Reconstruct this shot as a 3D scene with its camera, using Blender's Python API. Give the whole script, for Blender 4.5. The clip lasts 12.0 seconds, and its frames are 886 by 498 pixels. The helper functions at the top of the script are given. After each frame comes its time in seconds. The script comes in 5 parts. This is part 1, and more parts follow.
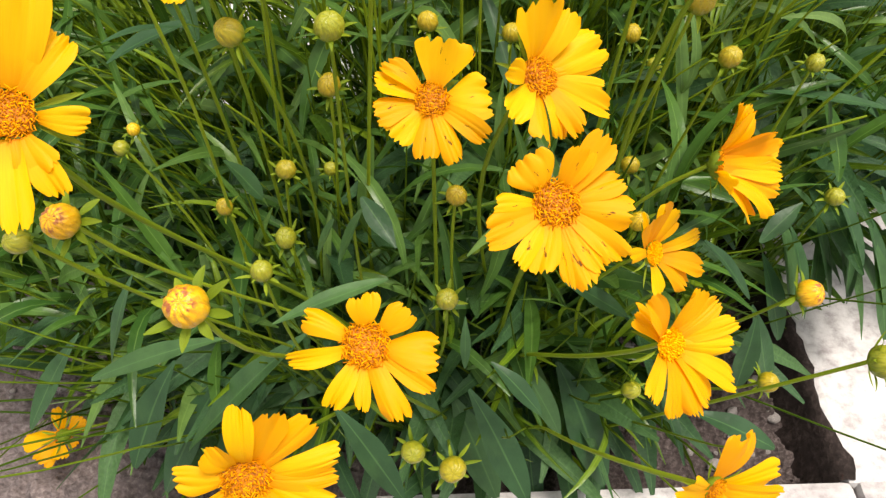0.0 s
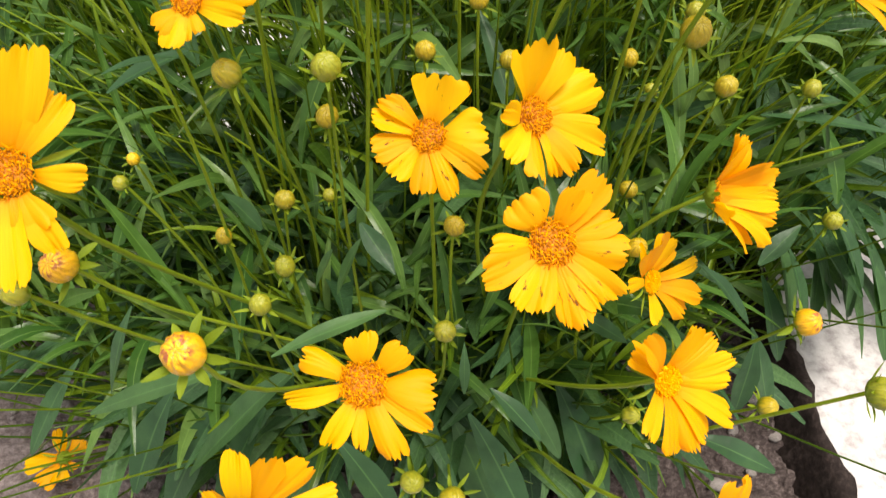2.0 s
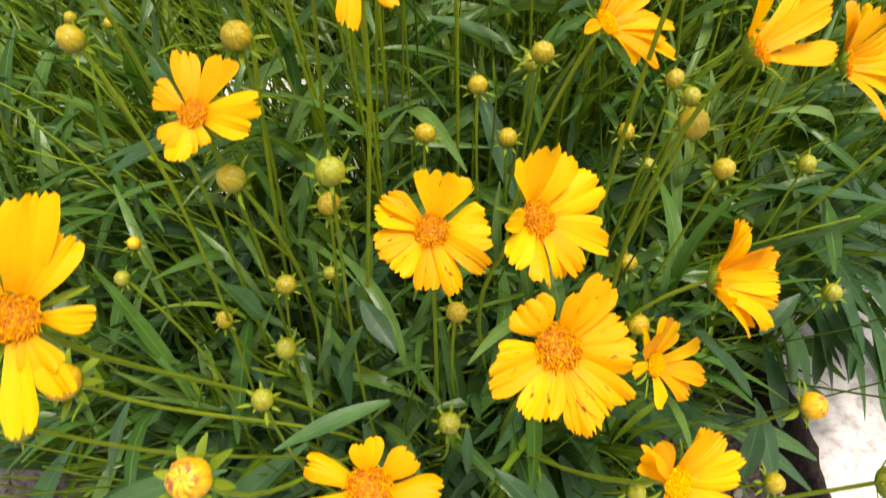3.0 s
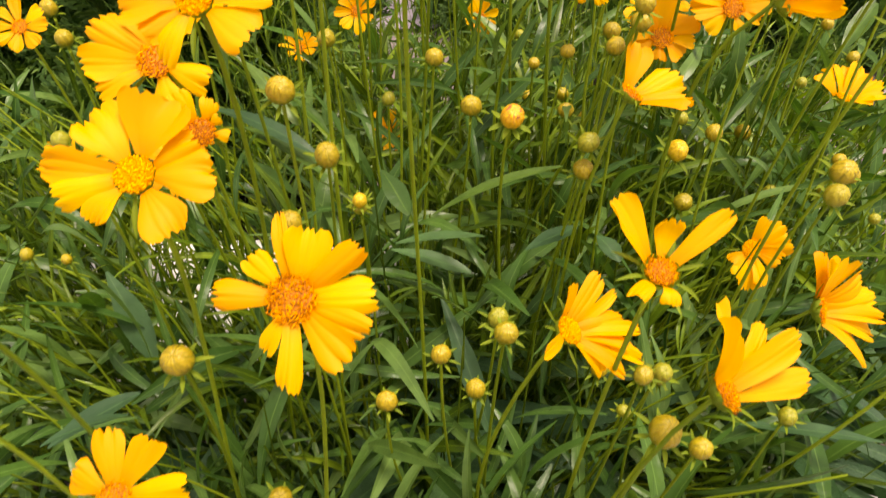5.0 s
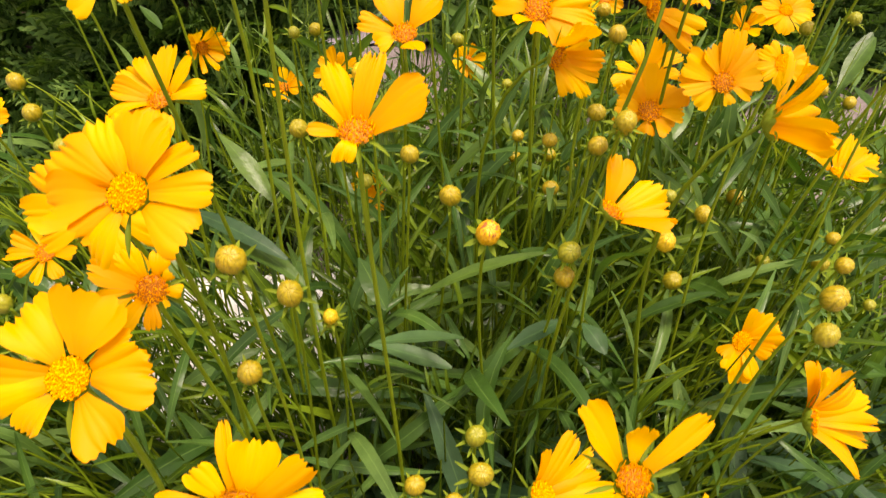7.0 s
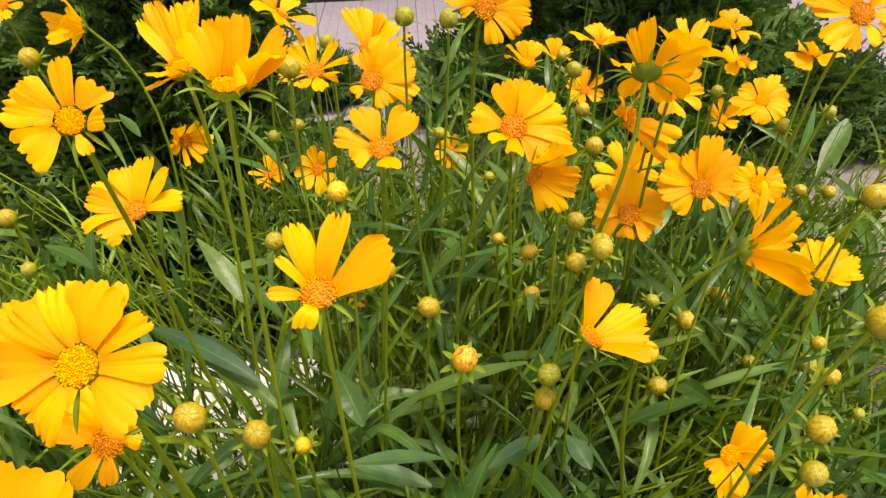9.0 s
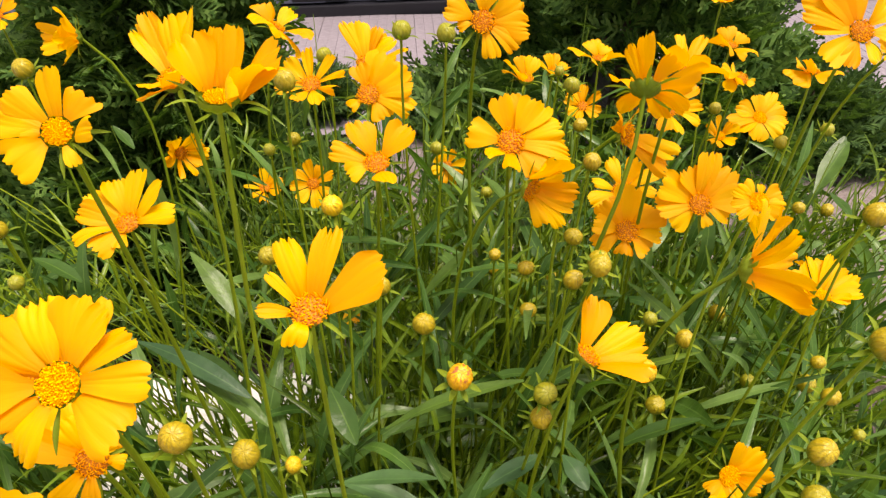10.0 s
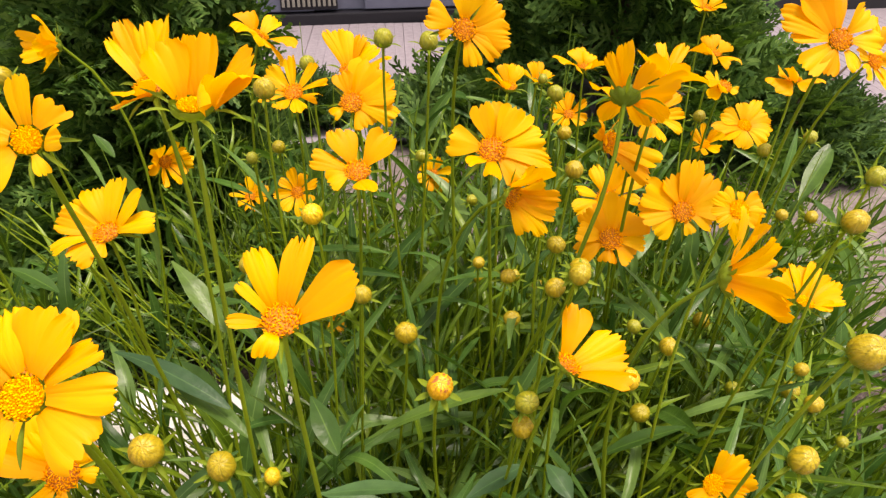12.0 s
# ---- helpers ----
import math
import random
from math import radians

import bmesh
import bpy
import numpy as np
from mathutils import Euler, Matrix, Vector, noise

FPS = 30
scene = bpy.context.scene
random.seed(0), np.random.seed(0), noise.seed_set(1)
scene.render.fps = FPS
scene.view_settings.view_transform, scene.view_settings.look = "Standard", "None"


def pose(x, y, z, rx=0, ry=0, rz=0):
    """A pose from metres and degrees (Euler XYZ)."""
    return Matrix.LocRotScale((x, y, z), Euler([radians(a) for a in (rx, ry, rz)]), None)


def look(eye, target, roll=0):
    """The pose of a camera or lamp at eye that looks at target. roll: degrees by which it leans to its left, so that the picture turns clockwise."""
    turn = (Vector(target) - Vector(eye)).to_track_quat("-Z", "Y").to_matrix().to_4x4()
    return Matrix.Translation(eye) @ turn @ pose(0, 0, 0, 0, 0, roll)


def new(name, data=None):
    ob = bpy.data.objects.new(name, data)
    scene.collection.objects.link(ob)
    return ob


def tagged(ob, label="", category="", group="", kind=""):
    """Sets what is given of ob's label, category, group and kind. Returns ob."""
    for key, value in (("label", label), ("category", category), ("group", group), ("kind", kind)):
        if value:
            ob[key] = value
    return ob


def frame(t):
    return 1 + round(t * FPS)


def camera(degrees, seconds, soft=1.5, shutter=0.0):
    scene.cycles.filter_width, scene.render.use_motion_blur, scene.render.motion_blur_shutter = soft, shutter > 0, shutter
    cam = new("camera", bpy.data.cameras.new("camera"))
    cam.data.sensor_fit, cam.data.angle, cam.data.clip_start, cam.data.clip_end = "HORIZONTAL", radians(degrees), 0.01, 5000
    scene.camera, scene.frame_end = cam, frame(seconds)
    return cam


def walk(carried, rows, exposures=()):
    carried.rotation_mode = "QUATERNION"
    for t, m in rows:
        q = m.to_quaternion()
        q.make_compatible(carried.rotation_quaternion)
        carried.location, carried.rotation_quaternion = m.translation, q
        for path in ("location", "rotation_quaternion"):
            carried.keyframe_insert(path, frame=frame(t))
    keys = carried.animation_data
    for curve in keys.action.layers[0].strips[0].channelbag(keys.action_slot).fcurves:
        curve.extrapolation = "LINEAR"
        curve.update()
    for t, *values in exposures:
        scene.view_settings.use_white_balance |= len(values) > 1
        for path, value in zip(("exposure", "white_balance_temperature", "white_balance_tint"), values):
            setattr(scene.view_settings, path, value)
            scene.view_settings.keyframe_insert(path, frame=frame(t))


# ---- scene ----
cam = camera(63.2, 12.0, 1.35, 0.5)
PATH = [
    (0, (0.0000, -0.0000, 0.6600), (0.0000, 0.6428, -0.1060), 0.00),
    (0.5, (0.0022, 0.0014, 0.6606), (-0.0015, 0.6428, -0.1065), -0.67),
    (1, (0.0028, 0.0032, 0.6608), (0.0024, 0.6496, -0.1023), -0.76),
    (1.5, (0.0023, 0.0045, 0.6634), (0.0036, 0.6486, -0.1015), -0.51),
    (2, (0.0020, 0.0084, 0.6688), (-0.0005, 0.6589, -0.0908), -0.42),
    (2.5, (0.0001, 0.0165, 0.6776), (-0.0026, 0.6857, -0.0655), -0.58),
    (3, (-0.0018, 0.0275, 0.6856), (0.0039, 0.7167, -0.0389), -0.55),
    (3.5, (0.0016, 0.0443, 0.7000), (0.0122, 0.7669, 0.0087), -0.31),
    (3.7, (0.0058, 0.0516, 0.7057), (0.0152, 0.7838, 0.0247), -0.44),
    (5.3, (0.0180, 0.1148, 0.7468), (0.0487, 0.9081, 0.1387), -0.30),
    (5.5, (0.0219, 0.1198, 0.7489), (0.0503, 0.9170, 0.1458), -0.61),
    (6, (0.0239, 0.1328, 0.7600), (0.0543, 0.9201, 0.1442), -0.29),
    (6.5, (0.0269, 0.1486, 0.7731), (0.0564, 0.9177, 0.1346), -0.75),
    (7, (0.0310, 0.1639, 0.7875), (0.0572, 0.9384, 0.1555), -0.70),
    (7.2, (0.0338, 0.1678, 0.7937), (0.0563, 0.9431, 0.1625), -0.89),
    (8.8, (0.0412, 0.1905, 0.8097), (0.0798, 1.0104, 0.2386), -0.71),
    (9, (0.0407, 0.1905, 0.8098), (0.0827, 1.0150, 0.2454), -0.53),
    (9.5, (0.0398, 0.1924, 0.8098), (0.0852, 1.0265, 0.2601), -0.02),
    (10, (0.0418, 0.1959, 0.8070), (0.0887, 1.0313, 0.2594), 0.06),
    (10.5, (0.0467, 0.1946, 0.8060), (0.0963, 1.0306, 0.2595), -0.35),
    (11, (0.0479, 0.1945, 0.8075), (0.1011, 1.0313, 0.2625), -0.43),
    (11.5, (0.0482, 0.1969, 0.8084), (0.1064, 1.0369, 0.2690), 0.23),
    (12, (0.0477, 0.1975, 0.8062), (0.1073, 1.0380, 0.2677), 0.34),
]
walk(cam, [(t, look(eye, target, roll)) for t, eye, target, roll in PATH], [(0, 0.63, 6700, 13), (2.5, 0.67, 6800, 13), (3.4, 0.78, 7050, 14), (3.7, 0.84, 7150, 15), (5.4, 0.74, 7700, 23), (7.2, 0.74, 7600, 22), (9, 0.71, 7300, 18), (12, 0.74, 7300, 19)])

# ---- light ----
world = bpy.data.worlds.new("sky")
scene.world = world
world.use_nodes = True
wn = world.node_tree.nodes
sky = wn.new("ShaderNodeTexSky")
sky.sky_type = "NISHITA"
sky.sun_disc = False
sky.sun_elevation, sky.sun_rotation = radians(75), radians(114)
sky.air_density, sky.dust_density = 1.6, 3.0
cloud = wn.new("ShaderNodeMix")
cloud.data_type = "RGBA"
cloud.inputs[0].default_value = 0.7
cloud.inputs[7].default_value = (5.7, 5.5, 5.0, 1)
world.node_tree.links.new(sky.outputs["Color"], cloud.inputs[6])
world.node_tree.links.new(cloud.outputs[2], wn["Background"].inputs["Color"])
wn["Background"].inputs["Strength"].default_value = 0.157
sun_data = bpy.data.lights.new("sun", "SUN")
sun_data.energy, sun_data.angle, sun_data.color = 3.6, radians(22), (1.0, 0.95, 0.87)
sun = new("sun", sun_data)
sun.matrix_world = look((0.8, -0.35, 3.3), (0, 0, 0))


# ---- materials ----
def material(name, rough=0.5, metal=0.0):
    m = bpy.data.materials.new(name)
    m.use_nodes = True
    b = m.node_tree.nodes["Principled BSDF"]
    b.inputs["Roughness"].default_value, b.inputs["Metallic"].default_value = rough, metal
    return m, m.node_tree.nodes, m.node_tree.links, b


def ramp(nodes, links, source, stops):
    r = nodes.new("ShaderNodeValToRGB")
    while len(r.color_ramp.elements) < len(stops):
        r.color_ramp.elements.new(0.5)
    for e, (at, c) in zip(r.color_ramp.elements, stops):
        e.position, e.color = at, (*c, 1)
    links.new(source, r.inputs["Fac"])
    return r.outputs["Color"]


def noise_tex(nodes, links, scale, detail=4.0, rough=0.6, stretch=(1, 1, 1)):
    co, mp, nt = nodes.new("ShaderNodeTexCoord"), nodes.new("ShaderNodeMapping"), nodes.new("ShaderNodeTexNoise")
    mp.inputs["Scale"].default_value = stretch
    nt.inputs["Scale"].default_value, nt.inputs["Detail"].default_value, nt.inputs["Roughness"].default_value = scale, detail, rough
    links.new(co.outputs["Object"], mp.inputs["Vector"])
    links.new(mp.outputs["Vector"], nt.inputs["Vector"])
    return nt.outputs["Fac"]


def bump(nodes, links, height, b, strength, distance):
    n = nodes.new("ShaderNodeBump")
    n.inputs["Strength"].default_value, n.inputs["Distance"].default_value = strength, distance
    links.new(height, n.inputs["Height"])
    links.new(n.outputs["Normal"], b.inputs["Normal"])


def mixed(nodes, links, fac, a, b, mode="MIX"):
    n = nodes.new("ShaderNodeMix")
    n.data_type, n.blend_type = "RGBA", mode
    if isinstance(fac, float):
        n.inputs[0].default_value = fac
    else:
        links.new(fac, n.inputs[0])
    for k, v in ((6, a), (7, b)):
        if isinstance(v, tuple):
            n.inputs[k].default_value = (*v, 1)
        else:
            links.new(v, n.inputs[k])
    return n.outputs[2]


def thin(m, nodes, links, b, colour, share, tint):
    """Lets part of the light through, as petals and leaves do."""
    t, mx = nodes.new("ShaderNodeBsdfTranslucent"), nodes.new("ShaderNodeMixShader")
    mx.inputs["Fac"].default_value = share
    links.new(mixed(nodes, links, 1.0, colour, tint, "MULTIPLY"), t.inputs["Color"])
    links.new(b.outputs["BSDF"], mx.inputs[1])
    links.new(t.outputs["BSDF"], mx.inputs[2])
    links.new(mx.outputs["Shader"], nodes["Material Output"].inputs["Surface"])


def petal_material(name, marks):
    m, nodes, links, b = material(name, 0.55)
    info = nodes.new("ShaderNodeObjectInfo")
    c = ramp(nodes, links, info.outputs["Random"], [(0.0, (0.84, 0.365, 0.0)), (0.5, (0.87, 0.435, 0.0)), (1.0, (0.89, 0.53, 0.0))])
    streak = noise_tex(nodes, links, 9.0, 3, 0.5, (0.25, 5.0, 1.0))
    c = mixed(nodes, links, ramp(nodes, links, streak, [(0.45, (0, 0, 0)), (0.75, (0.30, 0.30, 0.30))]), c, (0.86, 0.37, 0.001))
    co, sep = nodes.new("ShaderNodeTexCoord"), nodes.new("ShaderNodeSeparateXYZ")
    links.new(co.outputs["Object"], sep.inputs["Vector"])
    root = ramp(nodes, links, sep.outputs["X"], [(0.0, (0.6, 0.6, 0.6)), (0.35, (0, 0, 0))])
    c = mixed(nodes, links, root, c, (0.85, 0.28, 0.002))
    if marks:
        spots = noise_tex(nodes, links, 4.2, 5, 0.62, (0.6, 2.0, 1.0))
        c = mixed(nodes, links, ramp(nodes, links, spots, [(0.665, (0, 0, 0)), (0.70, (0.9, 0.9, 0.9))]), c, (0.09, 0.025, 0.006))
    links.new(c, b.inputs["Base Color"])
    bump(nodes, links, streak, b, 0.09, 0.004)
    b.inputs["Specular IOR Level"].default_value = 0.2
    thin(m, nodes, links, b, c, 0.44, (1.0, 0.97, 0.3))
    return m


def leaf_material(name, dark, light, tip, rough=0.42, per_island=True, veins=False):
    m, nodes, links, b = material(name, rough)
    b.inputs["Specular IOR Level"].default_value = 0.28 if veins else 0.20
    if per_island:
        rnd = nodes.new("ShaderNodeNewGeometry").outputs["Random Per Island"]
    else:
        rnd = nodes.new("ShaderNodeObjectInfo").outputs["Random"]
    c = ramp(nodes, links, rnd, [(0.0, dark), (0.6, light), (1.0, tip)])
    n1 = noise_tex(nodes, links, 60.0, 4, 0.6)
    c = mixed(nodes, links, ramp(nodes, links, n1, [(0.35, (0, 0, 0)), (0.8, (0.55, 0.55, 0.55))]), c, tuple(0.62 * v for v in dark))
    relief = n1
    if veins:
        uv, sep, wave = nodes.new("ShaderNodeUVMap"), nodes.new("ShaderNodeSeparateXYZ"), nodes.new("ShaderNodeTexWave")
        links.new(uv.outputs["UV"], sep.inputs["Vector"])
        rib = ramp(nodes, links, sep.outputs["Y"], [(0.455, (0, 0, 0)), (0.5, (0.5, 0.5, 0.5)), (0.545, (0, 0, 0))])
        c = mixed(nodes, links, rib, c, tuple(min(1.0, 1.5 * v) for v in tip))
        wave.bands_direction = "Y"
        wave.inputs["Scale"].default_value, wave.inputs["Distortion"].default_value = 2.2, 1.5
        links.new(uv.outputs["UV"], wave.inputs["Vector"])
        c = mixed(nodes, links, ramp(nodes, links, wave.outputs["Fac"], [(0.3, (0, 0, 0)), (1.0, (0.06, 0.06, 0.06))]), c, tuple(0.7 * v for v in dark))
        blotch = noise_tex(nodes, links, 34.0, 5, 0.65)
        c = mixed(nodes, links, ramp(nodes, links, blotch, [(0.55, (0, 0, 0)), (0.8, (0.4, 0.4, 0.4))]), c, tip)
    links.new(c, b.inputs["Base Color"])
    bump(nodes, links, relief, b, 0.6 if veins else 0.25, 0.002)
    thin(m, nodes, links, b, c, 0.36, (0.95, 1.0, 0.25))
    return m


petal_mat = petal_material("petal_yellow", False)
petal_marked_mat = petal_material("petal_spotted", True)
leaf_mat = leaf_material("leaf_green", (0.040, 0.086, 0.008), (0.096, 0.174, 0.011), (0.225, 0.335, 0.020), 0.31, True, True)
big_leaf_mat = leaf_material("leaf_blue_green", (0.034, 0.088, 0.036), (0.052, 0.124, 0.046), (0.085, 0.178, 0.058), 0.40, False, True)
mid_leaf_mat = leaf_material("leaf_mid_green", (0.038, 0.094, 0.018), (0.064, 0.138, 0.024), (0.11, 0.200, 0.034), 0.33, False, True)
# some leaves get their pale sheen painted in through the tip colour
broad_mat = leaf_material("leaf_sheen_green", (0.036, 0.098, 0.018), (0.074, 0.165, 0.028), (0.15, 0.255, 0.065), 0.30, True, True)
stem_mat = leaf_material("stem_green", (0.18, 0.265, 0.012), (0.24, 0.335, 0.015), (0.30, 0.40, 0.022), 0.45, False)
shoot_mat = leaf_material("shoot_green", (0.05, 0.110, 0.006), (0.12, 0.20, 0.010), (0.20, 0.29, 0.016), 0.45)
pale_shoot_mat = leaf_material("shoot_yellow_green", (0.15, 0.23, 0.008), (0.21, 0.30, 0.012), (0.28, 0.37, 0.02), 0.5)
sepal_mat = leaf_material("sepal_green", (0.15, 0.22, 0.012), (0.20, 0.28, 0.016), (0.26, 0.34, 0.022), 0.5, False)
thuja_mat = leaf_material("thuja_green", (0.032, 0.084, 0.018), (0.10, 0.20, 0.042), (0.19, 0.31, 0.078), 0.6)
juniper_mat = leaf_material("juniper_green", (0.045, 0.10, 0.035), (0.085, 0.165, 0.05), (0.14, 0.24, 0.07), 0.55)


def floret_material(name, a, b_, c_):
    m, nodes, links, b = material(name, 0.6)
    rnd = nodes.new("ShaderNodeNewGeometry").outputs["Random Per Island"]
    c = ramp(nodes, links, rnd, [(0.0, a), (0.5, b_), (1.0, c_)])
    links.new(c, b.inputs["Base Color"])
    b.inputs["Specular IOR Level"].default_value = 0.1
    thin(m, nodes, links, b, c, 0.15, (1, 0.8, 0.4))
    return m


floret_mat = floret_material("floret_orange", (0.62, 0.19, 0.0), (0.80, 0.31, 0.0), (0.88, 0.43, 0.0))
floret_old_mat = floret_material("floret_brownish", (0.40, 0.12, 0.0), (0.72, 0.27, 0.0), (0.86, 0.41, 0.0))
floret_yellow_mat = floret_material("floret_yellow", (0.85, 0.38, 0.0), (0.90, 0.44, 0.0), (0.93, 0.51, 0.0))
dome_mat, dome_nodes, dome_links, dome_b = material("disc_base_brown", 0.8)
dome_links.new(ramp(dome_nodes, dome_links, noise_tex(dome_nodes, dome_links, 6.0), [(0.3, (0.26, 0.07, 0.0)), (0.7, (0.60, 0.22, 0.0))]), dome_b.inputs["Base Color"])


def bud_material(name, base, crown, seam, tip=None):
    """Olive at the foot, yellow at the crown, with darker lengthwise seams and, when opening, a reddish tip."""
    m, nodes, links, b = material(name, 0.38)
    info = nodes.new("ShaderNodeObjectInfo")
    co, sep, add = nodes.new("ShaderNodeTexCoord"), nodes.new("ShaderNodeSeparateXYZ"), nodes.new("ShaderNodeMath")
    n = noise_tex(nodes, links, 2.2, 2, 0.5, (1.8, 1.8, 0.22))
    links.new(co.outputs["Object"], sep.inputs["Vector"])
    links.new(sep.outputs["Z"], add.inputs[0])
    links.new(n, add.inputs[1])
    half = nodes.new("ShaderNodeMath")
    half.operation = "MULTIPLY"
    half.inputs[1].default_value = 0.5
    links.new(add.outputs["Value"], half.inputs[0])
    c = ramp(nodes, links, half.outputs["Value"], [(0.0, (0.13, 0.19, 0.012)), (0.14, base), (0.42, crown), (0.75, tuple(min(0.95, 1.12 * v) for v in crown))])
    uv, usep = nodes.new("ShaderNodeUVMap"), nodes.new("ShaderNodeSeparateXYZ")
    links.new(uv.outputs["UV"], usep.inputs["Vector"])
    c = mixed(nodes, links, ramp(nodes, links, usep.outputs["X"], [(0.10, (0.7, 0.7, 0.7)), (0.35, (0.06, 0.06, 0.06)), (0.8, (0, 0, 0))]), c, seam)
    # thin dark lines that run together at the crown
    lines = nodes.new("ShaderNodeMath")
    lines.operation = "MULTIPLY"
    links.new(ramp(nodes, links, usep.outputs["Y"], [(0.0, (1, 1, 1)), (0.22, (0.5, 0.5, 0.5)), (0.45, (0, 0, 0))]), lines.inputs[0])
    links.new(ramp(nodes, links, sep.outputs["Z"], [(0.35, (0, 0, 0)), (0.85, (0.5, 0.5, 0.5))]), lines.inputs[1])
    c = mixed(nodes, links, lines.outputs["Value"], c, tip or seam)
    if tip:
        spot_n = noise_tex(nodes, links, 1.9, 3, 0.5, (1.5, 1.5, 0.5))
        both = nodes.new("ShaderNodeMath")
        both.operation = "MULTIPLY"
        links.new(ramp(nodes, links, spot_n, [(0.53, (0, 0, 0)), (0.60, (1, 1, 1))]), both.inputs[0])
        links.new(ramp(nodes, links, sep.outputs["Z"], [(0.60, (0, 0, 0)), (0.80, (0.8, 0.8, 0.8))]), both.inputs[1])
        c = mixed(nodes, links, both.outputs["Value"], c, tip)
    c = mixed(nodes, links, ramp(nodes, links, info.outputs["Random"], [(0.0, (0, 0, 0)), (0.55, (0.05, 0.05, 0.05)), (1.0, (0.45, 0.45, 0.45))]), c, (0.20, 0.22, 0.012))
    links.new(c, b.inputs["Base Color"])
    b.inputs["Specular IOR Level"].default_value = 0.35
    bump(nodes, links, n, b, 0.18, 0.08)
    return m


bud_mats = {
    "green": bud_material("bud_green", (0.13, 0.165, 0.012), (0.24, 0.235, 0.012), (0.085, 0.115, 0.010)),
    "ripe": bud_material("bud_ochre", (0.135, 0.145, 0.008), (0.34, 0.25, 0.008), (0.10, 0.095, 0.006)),
    "opening": bud_material("bud_yellow", (0.34, 0.27, 0.010), (0.62, 0.39, 0.006), (0.20, 0.13, 0.01)),
    "striped": bud_material("bud_orange", (0.40, 0.26, 0.010), (0.62, 0.33, 0.005), (0.34, 0.15, 0.01), (0.22, 0.035, 0.03)),
}


def ground_material(name, a, b_, c_, scale, rough, relief):
    m, nodes, links, b = material(name, rough)
    n1, n2 = noise_tex(nodes, links, scale, 8, 0.65), noise_tex(nodes, links, scale * 0.09, 4, 0.6)
    c = ramp(nodes, links, n1, [(0.25, a), (0.5, b_), (0.75, c_)])
    c = mixed(nodes, links, ramp(nodes, links, n2, [(0.4, (0, 0, 0)), (0.7, (0.45, 0.45, 0.45))]), c, a)
    links.new(c, b.inputs["Base Color"])
    bump(nodes, links, n1, b, 0.8, relief)
    return m


soil_mat = ground_material("soil", (0.070, 0.056, 0.055), (0.20, 0.162, 0.157), (0.40, 0.34, 0.325), 230.0, 0.95, 0.006)
# darker soil tone for the beds at the kerb and beneath the clump
dark_soil_mat = ground_material("dark_soil", (0.028, 0.021, 0.020), (0.085, 0.066, 0.062), (0.22, 0.18, 0.168), 230.0, 0.95, 0.006)
dry_soil_mat = ground_material("dry_soil", (0.09, 0.072, 0.068), (0.18, 0.147, 0.145), (0.27, 0.228, 0.228), 60.0, 0.95, 0.006)
paving_mat = ground_material("paving", (0.175, 0.153, 0.184), (0.225, 0.199, 0.232), (0.27, 0.24, 0.277), 45.0, 0.8, 0.002)
kerb_mat = ground_material("white_concrete", (0.22, 0.19, 0.19), (0.50, 0.48, 0.47), (0.66, 0.64, 0.63), 70.0, 0.85, 0.003)
slab_mat = ground_material("white_slab", (0.80, 0.79, 0.77), (0.87, 0.86, 0.85), (0.90, 0.89, 0.88), 40.0, 0.8, 0.002)
wall_mat = ground_material("blue_grey_panel", (0.10, 0.11, 0.17), (0.125, 0.135, 0.20), (0.15, 0.16, 0.235), 25.0, 0.5, 0.001)
plinth_mat = ground_material("navy_plinth", (0.004, 0.004, 0.008), (0.007, 0.007, 0.013), (0.011, 0.011, 0.018), 30.0, 0.5, 0.001)
bar_mat = ground_material("pale_bar", (0.20, 0.19, 0.17), (0.26, 0.25, 0.22), (0.32, 0.30, 0.27), 30.0, 0.6, 0.001)
pot_mat = ground_material("black_plastic", (0.010, 0.010, 0.011), (0.014, 0.014, 0.015), (0.020, 0.020, 0.021), 40.0, 0.35, 0.0005)
# very dark earth: its colour includes the shade by the thuja and kerb
shade_earth_mat = ground_material("shade_dark_earth", (0.010, 0.007, 0.006), (0.024, 0.017, 0.015), (0.06, 0.045, 0.04), 160.0, 0.8, 0.004)
for m in (shade_earth_mat, dark_soil_mat):
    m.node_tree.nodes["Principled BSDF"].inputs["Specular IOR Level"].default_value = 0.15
bark_mat = ground_material("bark", (0.04, 0.025, 0.016), (0.09, 0.06, 0.04), (0.15, 0.11, 0.08), 70.0, 0.9, 0.006)
pebble_mat = ground_material("pebble", (0.16, 0.14, 0.13), (0.30, 0.27, 0.25), (0.46, 0.43, 0.41), 30.0, 0.8, 0.002)


# ---- tools ----
def mesh_of(name, verts, faces, mat, smooth=True, uv=None):
    me = bpy.data.meshes.new(name)
    me.from_pydata([tuple(v) for v in verts], [], [tuple(f) for f in faces])
    me.materials.append(mat)
    if uv is not None:
        corner = np.empty(len(me.loops), np.int32)
        me.loops.foreach_get("vertex_index", corner)
        me.uv_layers.new(name="across").uv.foreach_set("vector", np.asarray(uv, np.float32)[corner].ravel())
    if smooth:
        me.shade_smooth()
    me.update()
    return me


def part(name, me, parent, m=None, label=""):
    """Links a mesh as one part of a thing; m is its pose in the thing's own space."""
    ob = new(name, me)
    ob.parent = parent
    if m is not None:
        ob.matrix_basis = m
    return tagged(ob, label)


